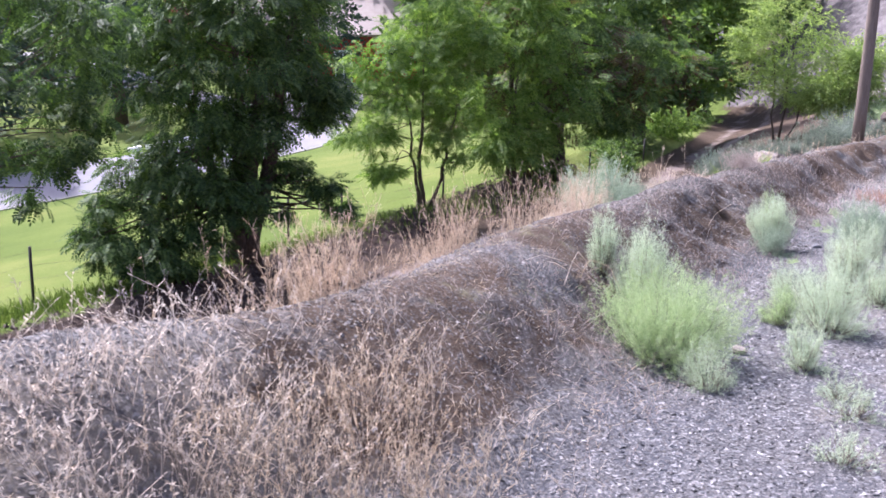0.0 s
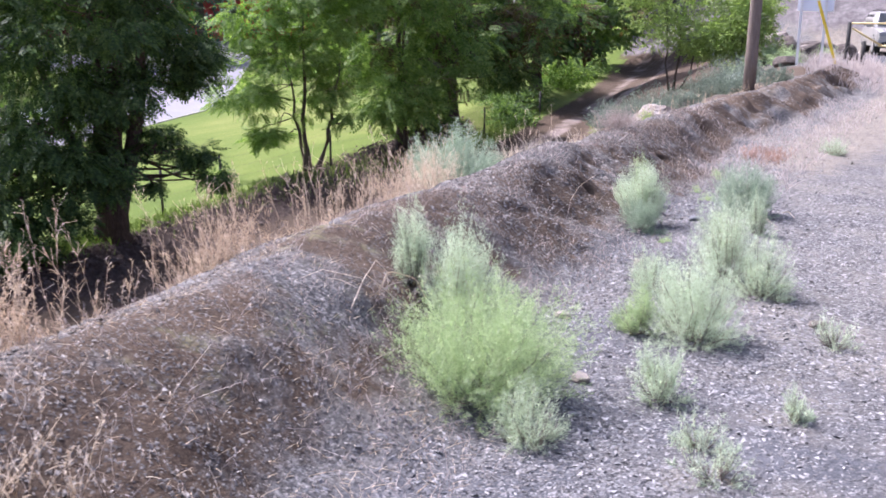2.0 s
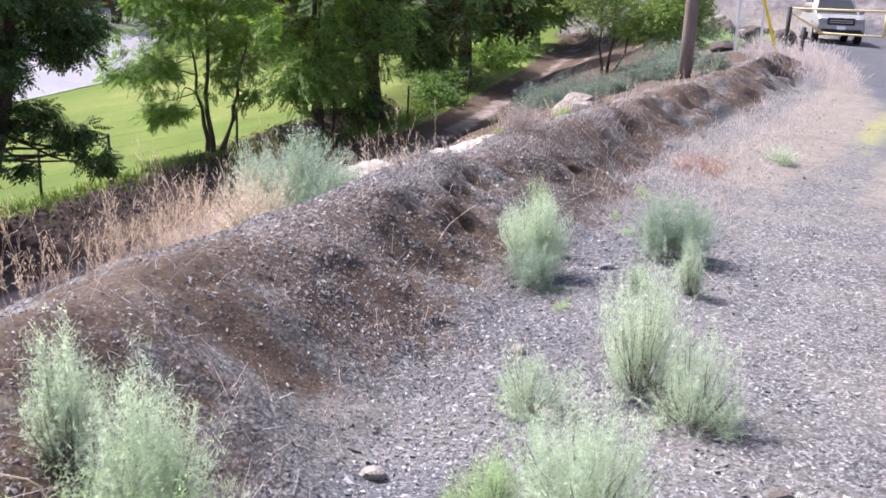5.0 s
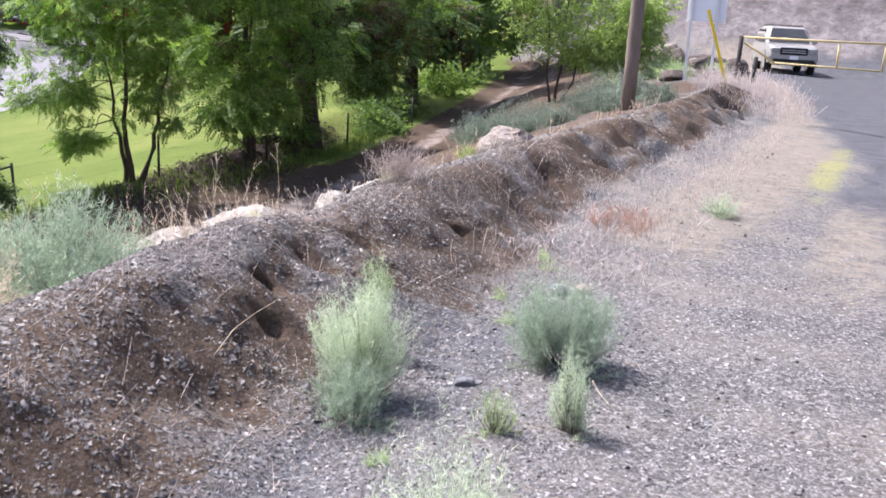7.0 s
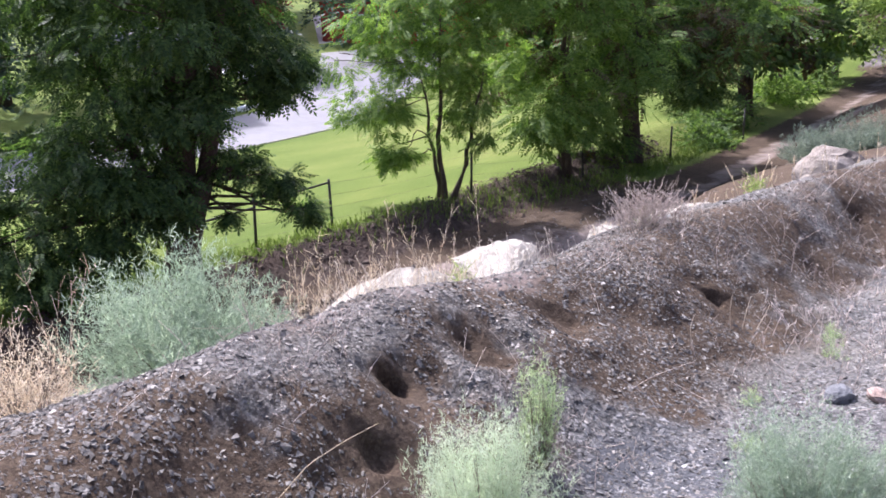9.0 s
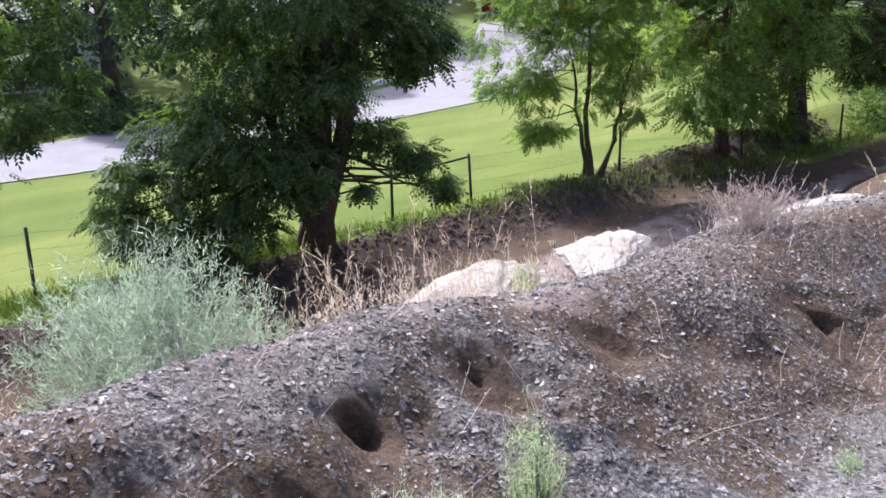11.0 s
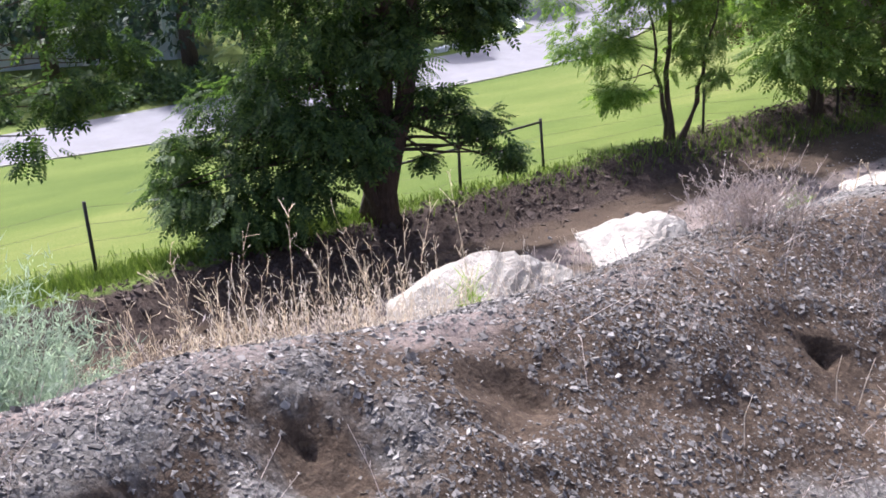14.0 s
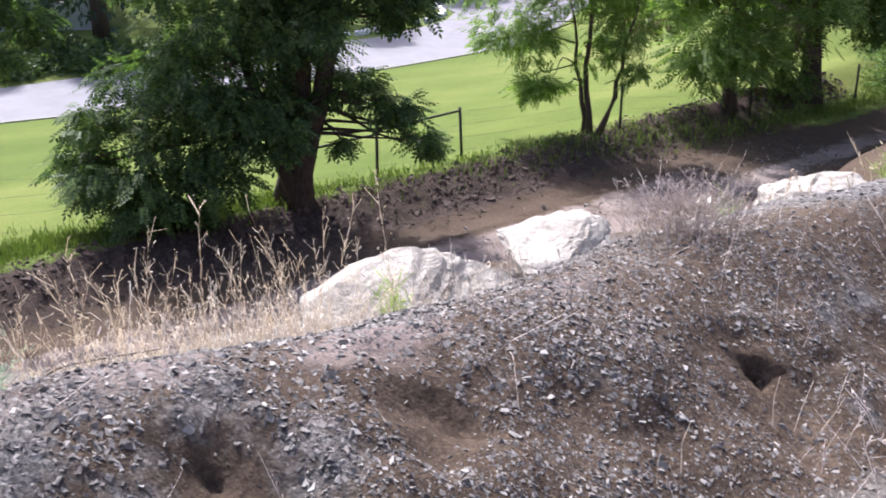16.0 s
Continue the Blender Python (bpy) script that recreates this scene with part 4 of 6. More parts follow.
tree("small multi-stemmed light green locust tree beside the fence", -20.2, 24.9,
     [(-0.55, 0, 3.6, 0.07), (0.1, 0, 4.6, 0.085), (1.1, 0, 3.3, 0.075)],
     [(-1.05, 0, 1.35, 0.65, 0.6, 0.45), (-1.7, 0, 2.6, 0.9, 0.9, 0.7), (-2.4, 0, 3.6, 0.6, 0.6, 0.45), (0, 0.2, 2.3, 0.9, 0.9, 0.5), (1.25, 0, 1.7, 0.55, 0.5, 0.35), (1.1, 0, 2.9, 0.9, 0.9, 0.7),
      (-0.2, 0, 3.8, 1.4, 1.4, 0.9), (1.0, 0, 4.3, 1.0, 1.0, 0.8), (0.1, 0, 5.4, 1.4, 1.4, 0.9), (-1.3, 0, 4.7, 1.0, 1.0, 0.7), (1.6, 0, 5.4, 1.1, 1.1, 0.8), (0.4, 0, 6.7, 1.5, 1.5, 0.9)],
     6400, 0.32, M_LIGHT, 12, 0.45, gaps=0.1, tuft=0.5)
tree("tall dark green elm with some brown dying leaves", -20.2, 29.9,
     [(0.1, 0.3, 6.0, 0.17), (0.1, -0.6, 5.0, 0.1)],
     [(-0.6, -1.2, 2.3, 1.3, 1.3, 0.9), (0.4, 0.6, 1.7, 1.1, 1.1, 0.7), (0, 0, 4.2, 2.1, 2.1, 1.4), (0, -1.0, 6.2, 2.0, 2.0, 1.5), (0, 1.2, 5.8, 2.0, 1.8, 1.5), (0, 0, 8.0, 1.9, 1.9, 1.4), (1.6, 0, 2.9, 1.1, 1.1, 0.7), (-1.6, 0, 3.4, 1.2, 1.2, 0.9), (1.8, 0.5, 4.4, 1.3, 1.3, 1.0)],
     5000, 0.46, M_LIGHT, 13, 0.5, second=M_BROWNLEAF)
tree("tall elm with thick trunk and shaded crown", -20.6, 33.6,
     [(0.2, -0.3, 6.5, 0.14), (0.3, 1.6, 7.0, 0.3)],
     [(0, 0.2, 4.0, 2.2, 2.2, 1.2), (0, 2.0, 4.4, 2.0, 2.0, 1.4), (0, 0.6, 6.4, 2.4, 2.4, 1.6), (0, 1.4, 8.4, 2.2, 2.2, 1.4), (-0.8, -0.6, 1.2, 0.9, 0.9, 0.55), (2.4, 0, 3.2, 1.4, 1.4, 1.0), (-2.0, 0, 3.2, 1.2, 1.2, 0.9), (3.4, 0.5, 4.6, 1.5, 1.5, 1.2), (2.0, 0, 2.5, 0.9, 0.9, 0.5)],
     5000, 0.5, M_MID, 14, 0.5, second=M_BROWNLEAF)
tree("dark multi-stemmed tree with brown lower leaves", -22.8, 44.2,
     [(0.5, -0.9, 5.5, 0.14), (0, 0.2, 6.5, 0.18), (0.2, 1.0, 6.0, 0.14), (-0.4, 0.6, 5.0, 0.12)],
     [(0, -1.6, 3.6, 1.8, 1.8, 1.1), (0, 1.4, 3.6, 1.8, 1.8, 1.1), (0, 0, 5.4, 2.7, 2.7, 1.6), (0, -0.5, 7.6, 2.7, 2.7, 1.6), (0, 0.6, 9.6, 2.3, 2.3, 1.4), (-2.8, 0, 3.2, 1.7, 1.7, 1.2), (2.8, 0, 3.4, 1.8, 1.8, 1.2), (-3.4, 0.5, 5.2, 1.8, 1.8, 1.3)],
     3900, 0.68, M_MID, 15, 0.4, SPRIG, second=M_BROWNLEAF)
tree("bright green young trees beside the dirt track", -25.2, 57,
     [(0, -1.0, 5.5, 0.12), (0.3, 0.8, 6.5, 0.14)],
     [(0, -1.2, 3.0, 1.8, 1.8, 1.3), (0, 1.4, 3.6, 1.8, 1.8, 1.3), (0, 0, 6.0, 2.7, 2.7, 1.8), (0, 0.4, 9.0, 2.6, 2.6, 1.8)],
     2900, 0.7, M_LIGHT, 16, 0.3, SPRIG)
tree("dark leafy tree behind the dirt track", -28, 66, [(0, 0, 9, 0.25)],
     [(0, 0, 4, 3.0, 3.0, 2.2), (0, 0, 8, 3.4, 3.4, 2.6), (2.5, 2, 6, 2.5, 2.5, 2.5), (0, 0, 12, 2.8, 2.8, 2.2)], 2600, 0.95, M_MID, 17, 0.3, SPRIG)
tree("light green slender tree with thin leaning stems", -14.2, 38.9,
     [(-0.5, -0.2, 3.8, 0.045), (0.3, 0.2, 4.4, 0.05), (1.2, 0.3, 3.8, 0.04)],
     [(-0.8, 0, 2.5, 1.2, 1.2, 0.8), (1.2, 0, 2.1, 1.2, 1.2, 0.8), (0.3, 0, 3.6, 1.6, 1.6, 0.9), (2.2, 0.4, 1.9, 1.1, 1.1, 0.8), (0, 0, 4.8, 1.3, 1.3, 0.8), (2.4, 0, 3.0, 1.0, 1.0, 0.7), (-1.4, 0.4, 3.8, 0.9, 0.9, 0.7)],
     5200, 0.22, M_LIME, 18, 0.3, SPRIG, gaps=0.1)
tree("light green shrubby willow beside the earth bank", -11.6, 38.6, [(0.2, 0, 2.4, 0.05), (-0.6, 0, 2.2, 0.04)],
     [(0, 0, 1.5, 1.0, 1.0, 0.8), (-0.9, 0, 1.1, 0.9, 0.9, 0.7), (0.4, 0, 2.5, 0.9, 0.9, 0.7)], 2600, 0.22, M_LIME, 19, 0.2, SPRIG)
tree("leafy tree with drooping branches beyond the fence", -18.2, 6.6, [(0.2, 0.2, 6.5, 0.22), (3.2, 0.1, 4.6, 0.1)],
     [(4.3, 0, 3.0, 0.5, 0.5, 0.5), (4.9, 0, 3.4, 0.5, 0.5, 0.55), (5.6, 0, 4.0, 0.42, 0.42, 0.42), (5.2, 0.2, 5.1, 0.8, 0.8, 0.55), (4.2, 0, 4.5, 1.0, 1.0, 0.7), (5.4, 0, 6.1, 0.9, 0.9, 0.6), (3.2, -0.2, 3.6, 0.7, 0.7, 0.5), (1.6, 0, 4.6, 1.2, 1.2, 0.9), (3.0, 0, 5.2, 1.3, 1.3, 0.9), (0, 0, 5.5, 2.0, 2.0, 1.3), (-1.5, 0, 4.6, 1.5, 1.5, 1.2), (1.0, 0, 7.4, 2.4, 2.4, 1.4), (3.4, 0, 6.8, 1.6, 1.6, 1.1)],
     4600, 0.36, M_LOCUST, 20, 0.7, tuft=0.45)

# undergrowth below the trees
for k, (x, y, w, h) in enumerate([(-20.6, 37.5, 1.0, 0.8), (-22.2, 40.6, 1.6, 1.2), (-23.2, 47.5, 1.8, 1.5), (-24.2, 52.0, 1.5, 1.6)]):
    tree("low leafy green undergrowth below the fence trees", x, y, [(0, 0, h * 0.5, 0.02)], [(0, 0, h * 0.4, w, w, h * 0.5), (0.2, w * 0.5, h * 0.5, w * 0.6, w * 0.6, h * 0.5)], 700, 0.32, M_LIGHT if k == 2 else M_MID, 60 + k, 0.1, SPRIG, category="shrub", name="shrub")

# far planting and buildings beyond the drive
def conifer(x, y, h, w, seed):
    r = np.random.default_rng(seed)
    z = float(ground_z(x, y, False)) - 0.1
    top = thing("conifer", x, y, z, "dark green conifer with bare trunk on the far lawn", "conifer", "far conifers")
    part("trunk", tubes_mesh("trunk", [(wander((0, 0, 0), (0, 0, h), 7, 0.03, r), np.linspace(0.3, 0.04, 7), 9)]), M_BARK, top)
    n = 1200
    s = r.uniform(0, 1, n) ** 0.8
    a = r.uniform(0, 6.28, n)
    tier = 1 - 0.35 * ((s * 9) % 1)
    rad = w * (1 - s) ** 0.8 * tier * r.uniform(0.25, 1, n) ** 0.5
    at = np.stack([np.cos(a) * rad, np.sin(a) * rad, 1.6 + s * (h - 1.5) - 0.15 * rad], -1)
    way = np.stack([np.cos(a), np.sin(a), np.full(n, -0.35)], -1) + r.normal(0, 0.3, (n, 3))
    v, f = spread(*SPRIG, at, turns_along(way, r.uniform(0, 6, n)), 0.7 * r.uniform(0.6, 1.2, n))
    part("crown", mesh_of("crown", v, f), M_CONIFER, top)


for k, (x, y, h, w) in enumerate([(-38.6, 14.5, 9, 2.6), (-35.6, 18.3, 8.5, 2.8), (-41.5, 22.5, 10, 3.2), (-39.2, 27.5, 9, 3.0), (-47, 29, 11, 3.4), (-44, 8.5, 10, 3.2), (-42, 42.5, 11, 3.4), (-50, 47, 12, 3.6), (-36.6, 8.0, 9, 2.6), (-47, 36.5, 11, 3.3)]):
    conifer(x, y, h, w, 80 + k)
for k, (x, y, w) in enumerate([(-33.4, 14.8, 0.95), (-34.2, 16.0, 1.1), (-33.3, 17.2, 0.95), (-34.6, 18.0, 1.1), (-34.9, 14.3, 0.9), (-33.2, 20.0, 0.8), (-35.6, 16.6, 1.0), (-33.0, 12.2, 0.2)]):
    tree("low spreading dark juniper on the far lawn", x, y, [(0, 0, 0.25, 0.03)], [(0, 0, 0.12, w, w, 0.12), (0.3, 0.5, 0.1, w * 0.7, w * 0.7, 0.1)], int(650 * w + 120), 0.35, M_JUNIPER, 95 + k, -0.2, SPRIG, category="juniper", name="juniper", sink=0.02)
tree("dark red leaved plum tree beyond the driveway", -42, 33.8, [(0, 0, 3.5, 0.12)], [(0, 0, 3.4, 1.6, 1.6, 1.3), (0.5, 0.6, 4.6, 1.3, 1.3, 1.0)], 1500, 0.4, M_REDLEAF, 110, 0.2, SPRIG)
for k, (x, y, h) in enumerate([(-52, 20, 11), (-56, 34, 12), (-58, 10, 12), (-62, 46, 13), (-40, 62, 12), (-34, 74, 12), (-48, 58, 12), (-30, 84, 11), (-54, 2, 12), (-24, 78, 9), (-42.5, 55, 13), (-37, 49, 11)]):
    tree("tall leafy tree far beyond the lawn", x, y, [(0, 0, h * 0.7, 0.25)], [(0, 0, h * 0.4, 3.6, 3.6, h * 0.26), (1.5, 1.5, h * 0.6, 3.2, 3.2, h * 0.25), (-1, -1.5, h * 0.75, 3.0, 3.0, h * 0.22)], 1200, 1.4, M_MID if k % 2 else M_LOCUST, 120 + k, 0.3, SPRIG)


def house(label, x, y, rz, w, d, h, roof_h, wall, roof, win):
    """A house with a gabled roof, its ridge along x; win: (x, z, width, height) of the windows in the front, at -y."""
    z = float(ground_z(x, y, False)) - 0.2
    top = thing("house", x, y, z, label, "house", rz=rz)
    bm = bmesh.new()
    pts = [(-w / 2, 0), (w / 2, 0)]
    for sx in (-1, 1):
        box_bm(0.2, d, h, (sx * (w / 2 - 0.1), 0, h / 2), bm=bm)
        a = [bm.verts.new((sx * (w / 2 - q), yy, zz)) for q in (0.0, 0.2) for yy, zz in ((-d / 2, h), (d / 2, h), (0, h + roof_h))]
        bm.faces.new(a[:3]), bm.faces.new(a[3:][::-1])
    box_bm(w, 0.2, h, (0, d / 2 - 0.1, h / 2), bm=bm)
    edges = sorted({-w / 2, w / 2, *[q for wx, wz, ww, wh in win for q in (wx - ww / 2, wx + ww / 2)]})
    for a, b in zip(edges[:-1], edges[1:]):
        hit = [q for q in win if q[0] - q[2] / 2 < (a + b) / 2 < q[0] + q[2] / 2]
        if hit:
            _, wz, _, wh = hit[0]
            box_bm(b - a, 0.2, wz, ((a + b) / 2, -d / 2 + 0.1, wz / 2), bm=bm)
            box_bm(b - a, 0.2, h - wz - wh, ((a + b) / 2, -d / 2 + 0.1, (h + wz + wh) / 2), bm=bm)
        else:
            box_bm(b - a, 0.2, h, ((a + b) / 2, -d / 2 + 0.1, h / 2), bm=bm)
    part("wall", bm, wall, top)
    slope = math.degrees(math.atan2(roof_h, d / 2))
    long = math.hypot(roof_h, d / 2) + 0.5
    bm = bmesh.new()
    for sgn in (-1, 1):
        turn = pose(0, 0, 0, -sgn * slope)
        box_bm(w + 0.8, long, 0.16, (0, sgn * (d / 4 + 0.16), h + roof_h / 2 - 0.02), turn=turn, bm=bm)
    part("roof", bm, roof, top)
    for wx, wz, ww, wh in win:
        frame_bm = bmesh.new()
        for dx, dz, sx, sz in ((0, wh / 2, ww + 0.16, 0.1), (0, -wh / 2, ww + 0.16, 0.1), (-ww / 2, 0, 0.1, wh), (ww / 2, 0, 0.1, wh), (0, 0, 0.06, wh)):
            box_bm(sx, 0.1, sz, (wx + dx, -d / 2 - 0.03, wz + wh / 2 + dz), bm=frame_bm)
        wf = part("window", frame_bm, M_WHITE, top, "white window frame")
        part("pane", box_bm(ww, 0.03, wh, (wx, -d / 2 + 0.08, wz + wh / 2)), M_GLASS, wf)
    return top


house("pale grey house with white window frames beyond the lawn", -43.5, 17.2, 70, 6.5, 6, 2.8, 1.6, M_SIDING, M_ROOF, [(-1.8, 0.9, 1.4, 1.2), (0.3, 0.2, 0.9, 2.0), (2.1, 0.9, 1.2, 1.2)])
house("red board house with pale roof behind the trees", -48.5, 52.5, 48, 14, 8, 3.4, 2.4, M_REDWALL, M_TANROOF, [(-4.5, 1.0, 1.6, 1.3), (-1, 0.2, 1.0, 2.1), (2.5, 1.0, 1.6, 1.3), (5, 1.0, 1.2, 1.3)])
# ---- far end of the road: pole, sign, gate, vehicle ----
def on(x, y, up=0.0):
    return float(ground_z(x, y)) + up


px, py = -7.17, 24.7
pole = thing("utility_pole", px, py, on(px, py), "tall weathered brown wooden utility pole behind the bank", "utility pole")
s = np.linspace(0, 1, 9)
part("shaft", tubes_mesh("shaft", [(np.column_stack([0.02 * s + 0.02 * np.sin(5 * s), 0.05 * s, -0.3 + 9.3 * s]), 0.138 - 0.045 * s, 14)]), M_POLE, pole)
rod("crossarm", (-1.0, 0, 8.4), (1.2, 0, 8.4), 0.06, M_POLE, pole)

sx, sy = -8.47, 35.4
sign = thing("road_sign", sx, sy, on(sx, sy), "square pale sign seen from the back on two white posts", "sign", rz=12)
part("panel", box_bm(1.06, 0.03, 1.06, (0, 0, 2.2), 0.01), M_SIGNBACK, sign)
for dx, z0 in ((-0.41, -0.3), (0.3, -0.3)):
    part("sign_post", box_bm(0.08, 0.06, 2.95, (dx, -0.05, z0 + 1.475), 0.01), M_WHITEPOST, sign)

mx, my = -6.4, 29.5
marker = thing("marker_post", mx, my, on(mx, my), "leaning flat yellow marker post on the bank end", "marker post")
part("blade", box_bm(0.07, 0.025, 1.85, (-0.28, 0.02, 0.77), 0.008, pose(0, 0, 0, 0, -20, 0)), M_YELLOW, marker)

gate = thing("pipe_gate", -8.2, 39.1, on(-8.2, 39.1, 0.1), "yellow pipe gate across the road with dark hinge post", "gate")
far_end = np.array([4.05, 2.0, 0.0])
low = float(ground_z(-4.1, 41.1)) - on(-8.2, 39.1)
rod("hinge_post", (0, 0, -0.4), (0, 0, 1.3), 0.07, M_POSTSTEEL, gate)
rod("top_rail", (0.05, 0, 1.26), far_end + [0, 0, 1.2], 0.034, M_GATE, gate)
rod("bottom_rail", np.array([0.9, 0.45, 0.5]), far_end + [0, 0, 0.35], 0.03, M_GATE, gate)
rod("stay", (0.1, 0, 1.1), (1.0, 0.5, 0.5), 0.035, M_GATE, gate)
for q in (0.68, 1.0):
    rod("upright", far_end * q + [0, 0, 0.36 + 0.1 * (1 - q)], far_end * q + [0, 0, 1.22], 0.035, M_GATE, gate)
rod("latch_post", far_end * 1.08 + [0, 0, low - 0.3], far_end * 1.08 + [0, 0, 1.2], 0.07, M_GATE, gate)
rod("hinge_post", (0.6, -0.4, -0.3), (0.6, -0.4, 0.75), 0.07, M_POSTSTEEL, gate)


def vehicle(x, y, rz):
    """A large pale four-door off-road car; its nose points to -y."""
    z = on(x, y)
    car = thing("suv", x, y, z, "silver-grey four-door off-road car parked behind the gate", "car", rz=rz)
    car.matrix_basis = pose(x, y, z, 0, 0, rz) @ pose(0, 0, 0, -7.0)

    def loft(name, sections, material, parent, label=""):
        """Sections along y: (y, half width low, half width high, z low, z high)."""
        bm = bmesh.new()
        rings = []
        for yy, wl, wh, z0, z1 in sections:
            zm = z0 + (z1 - z0) * 0.55
            ring = [(-wl, z0), (-max(wl, wh) * 1.02, zm), (-wh, z1 - 0.04), (-wh + 0.08, z1), (wh - 0.08, z1), (wh, z1 - 0.04), (max(wl, wh) * 1.02, zm), (wl, z0)]
            rings.append([bm.verts.new((a, yy, b)) for a, b in ring])
        for a, b in zip(rings[:-1], rings[1:]):
            for k in range(8):
                bm.faces.new((a[k], a[(k + 1) % 8], b[(k + 1) % 8], b[k]))
        bm.faces.new(rings[0][::-1]), bm.faces.new(rings[-1])
        bmesh.ops.recalc_face_normals(bm, faces=bm.faces[:])
        return part(name, bm, material, parent, label)

    loft("body", [(-2.36, 0.80, 0.78, 0.5, 0.98), (-2.2, 0.9, 0.86, 0.42, 1.08), (-1.2, 0.93, 0.88, 0.4, 1.14), (-0.9, 0.93, 0.89, 0.4, 1.16), (1.6, 0.93, 0.89, 0.4, 1.16), (2.25, 0.92, 0.86, 0.45, 1.15), (2.4, 0.86, 0.82, 0.5, 1.1)], M_CARPAINT, car)
    loft("cabin", [(-1.0, 0.83, 0.8, 1.13, 1.2), (-0.35, 0.83, 0.66, 1.13, 1.74), (-0.1, 0.83, 0.68, 1.13, 1.8), (1.8, 0.83, 0.68, 1.13, 1.8), (2.3, 0.82, 0.7, 1.13, 1.3)], M_CARPAINT, car)
    wind = bmesh.new()
    v = [wind.verts.new(q) for q in ((-0.76, -1.0, 1.225), (0.76, -1.0, 1.225), (0.6, -0.4, 1.735), (-0.6, -0.4, 1.735))]
    wind.faces.new(v)
    bmesh.ops.solidify(wind, geom=wind.faces[:], thickness=0.03)
    part("windscreen", wind, M_GLASS, car, "dark windscreen")
    for sgn in (-1, 1):
        for y0, y1, y2, y3 in ((-0.55, 0.35, 0.35, -0.12), (0.43, 1.2, 1.2, 0.43), (1.28, 2.0, 1.75, 1.28)):
            win = bmesh.new()
            q = [win.verts.new(p) for p in ((sgn * 0.885, y0, 1.2), (sgn * 0.885, y1, 1.2), (sgn * 0.775, y2, 1.68), (sgn * 0.775, y3, 1.68))]
            win.faces.new(q if sgn > 0 else q[::-1])
            bmesh.ops.solidify(win, geom=win.faces[:], thickness=0.02)
            part("side_window", win, M_GLASS, car)
        mirror = part("mirror", box_bm(0.2, 0.1, 0.16, (sgn * 1.02, -0.6, 1.24), 0.03), M_CARPAINT, car)
        part("mirror_glass", box_bm(0.16, 0.012, 0.12, (sgn * 1.02, -0.544, 1.24)), M_GLASS, mirror)
        part("headlight", box_bm(0.34, 0.12, 0.17, (sgn * 0.66, -2.33, 0.9), 0.03), M_LAMP, car, "clear headlight")
        part("fog_lamp", box_bm(0.14, 0.06, 0.1, (sgn * 0.66, -2.42, 0.58), 0.02), M_LAMP, car)
        rod("roof_rail", (sgn * 0.6, 0.0, 1.86), (sgn * 0.6, 1.7, 1.86), 0.025, M_BLACKPL, car)
        for yy in (-1.45, 1.4):
            wheel = thing("wheel", sgn * 0.8, yy, 0.39, "", "")
            wheel.parent = car
            for key in ("label", "category", "group", "kind"):
                if key in wheel:
                    del wheel[key]
            part("tyre", tubes_mesh("tyre", [(np.array([(-0.13, 0, 0), (-0.11, 0, 0), (0.11, 0, 0), (0.13, 0, 0)], float), [0.34, 0.39, 0.39, 0.34], 22)]), M_RUBBER, wheel)
            part("rim", tubes_mesh("rim", [(np.array([(-0.14, 0, 0), (0.14, 0, 0)], float), [0.23, 0.23], 14)], False), M_CHROME, wheel)
            part("wheel_arch", tubes_mesh("wheel_arch", [(np.array([(sgn * 0.9, yy + 0.46 * math.cos(a), 0.39 + 0.46 * math.sin(a)) for a in np.linspace(0, math.pi, 11)]), np.full(11, 0.045), 5)]), M_BLACKPL, car)
    part("grille", box_bm(1.0, 0.09, 0.28, (0, -2.37, 0.88), 0.02), M_BLACKPL, car, "dark grille with chrome bars")
    for k in range(2):
        part("grille_bar", box_bm(0.86, 0.03, 0.022, (0, -2.415, 0.84 + 0.08 * k), 0.006), M_CHROME, car)
    part("bumper", box_bm(1.76, 0.2, 0.24, (0, -2.4, 0.62), 0.05), M_CARPAINT, car)
    part("lower_intake", box_bm(1.5, 0.06, 0.14, (0, -2.49, 0.53), 0.02), M_BLACKPL, car)
    part("skid_plate", box_bm(1.7, 0.2, 0.16, (0, -2.36, 0.43), 0.03), M_BLACKPL, car)
    part("number_plate", box_bm(0.32, 0.012, 0.15, (0, -2.51, 0.64)), M_WHITE, car, "blank pale number plate")
    for k in range(3):
        rod("rack_bar", (-0.62, 0.2 + 0.6 * k, 1.86), (0.62, 0.2 + 0.6 * k, 1.86), 0.018, M_BLACKPL, car)
    car.scale = (1.08, 1.04, 1.05)
    return car


vehicle(-9.05, 52.0, 19)

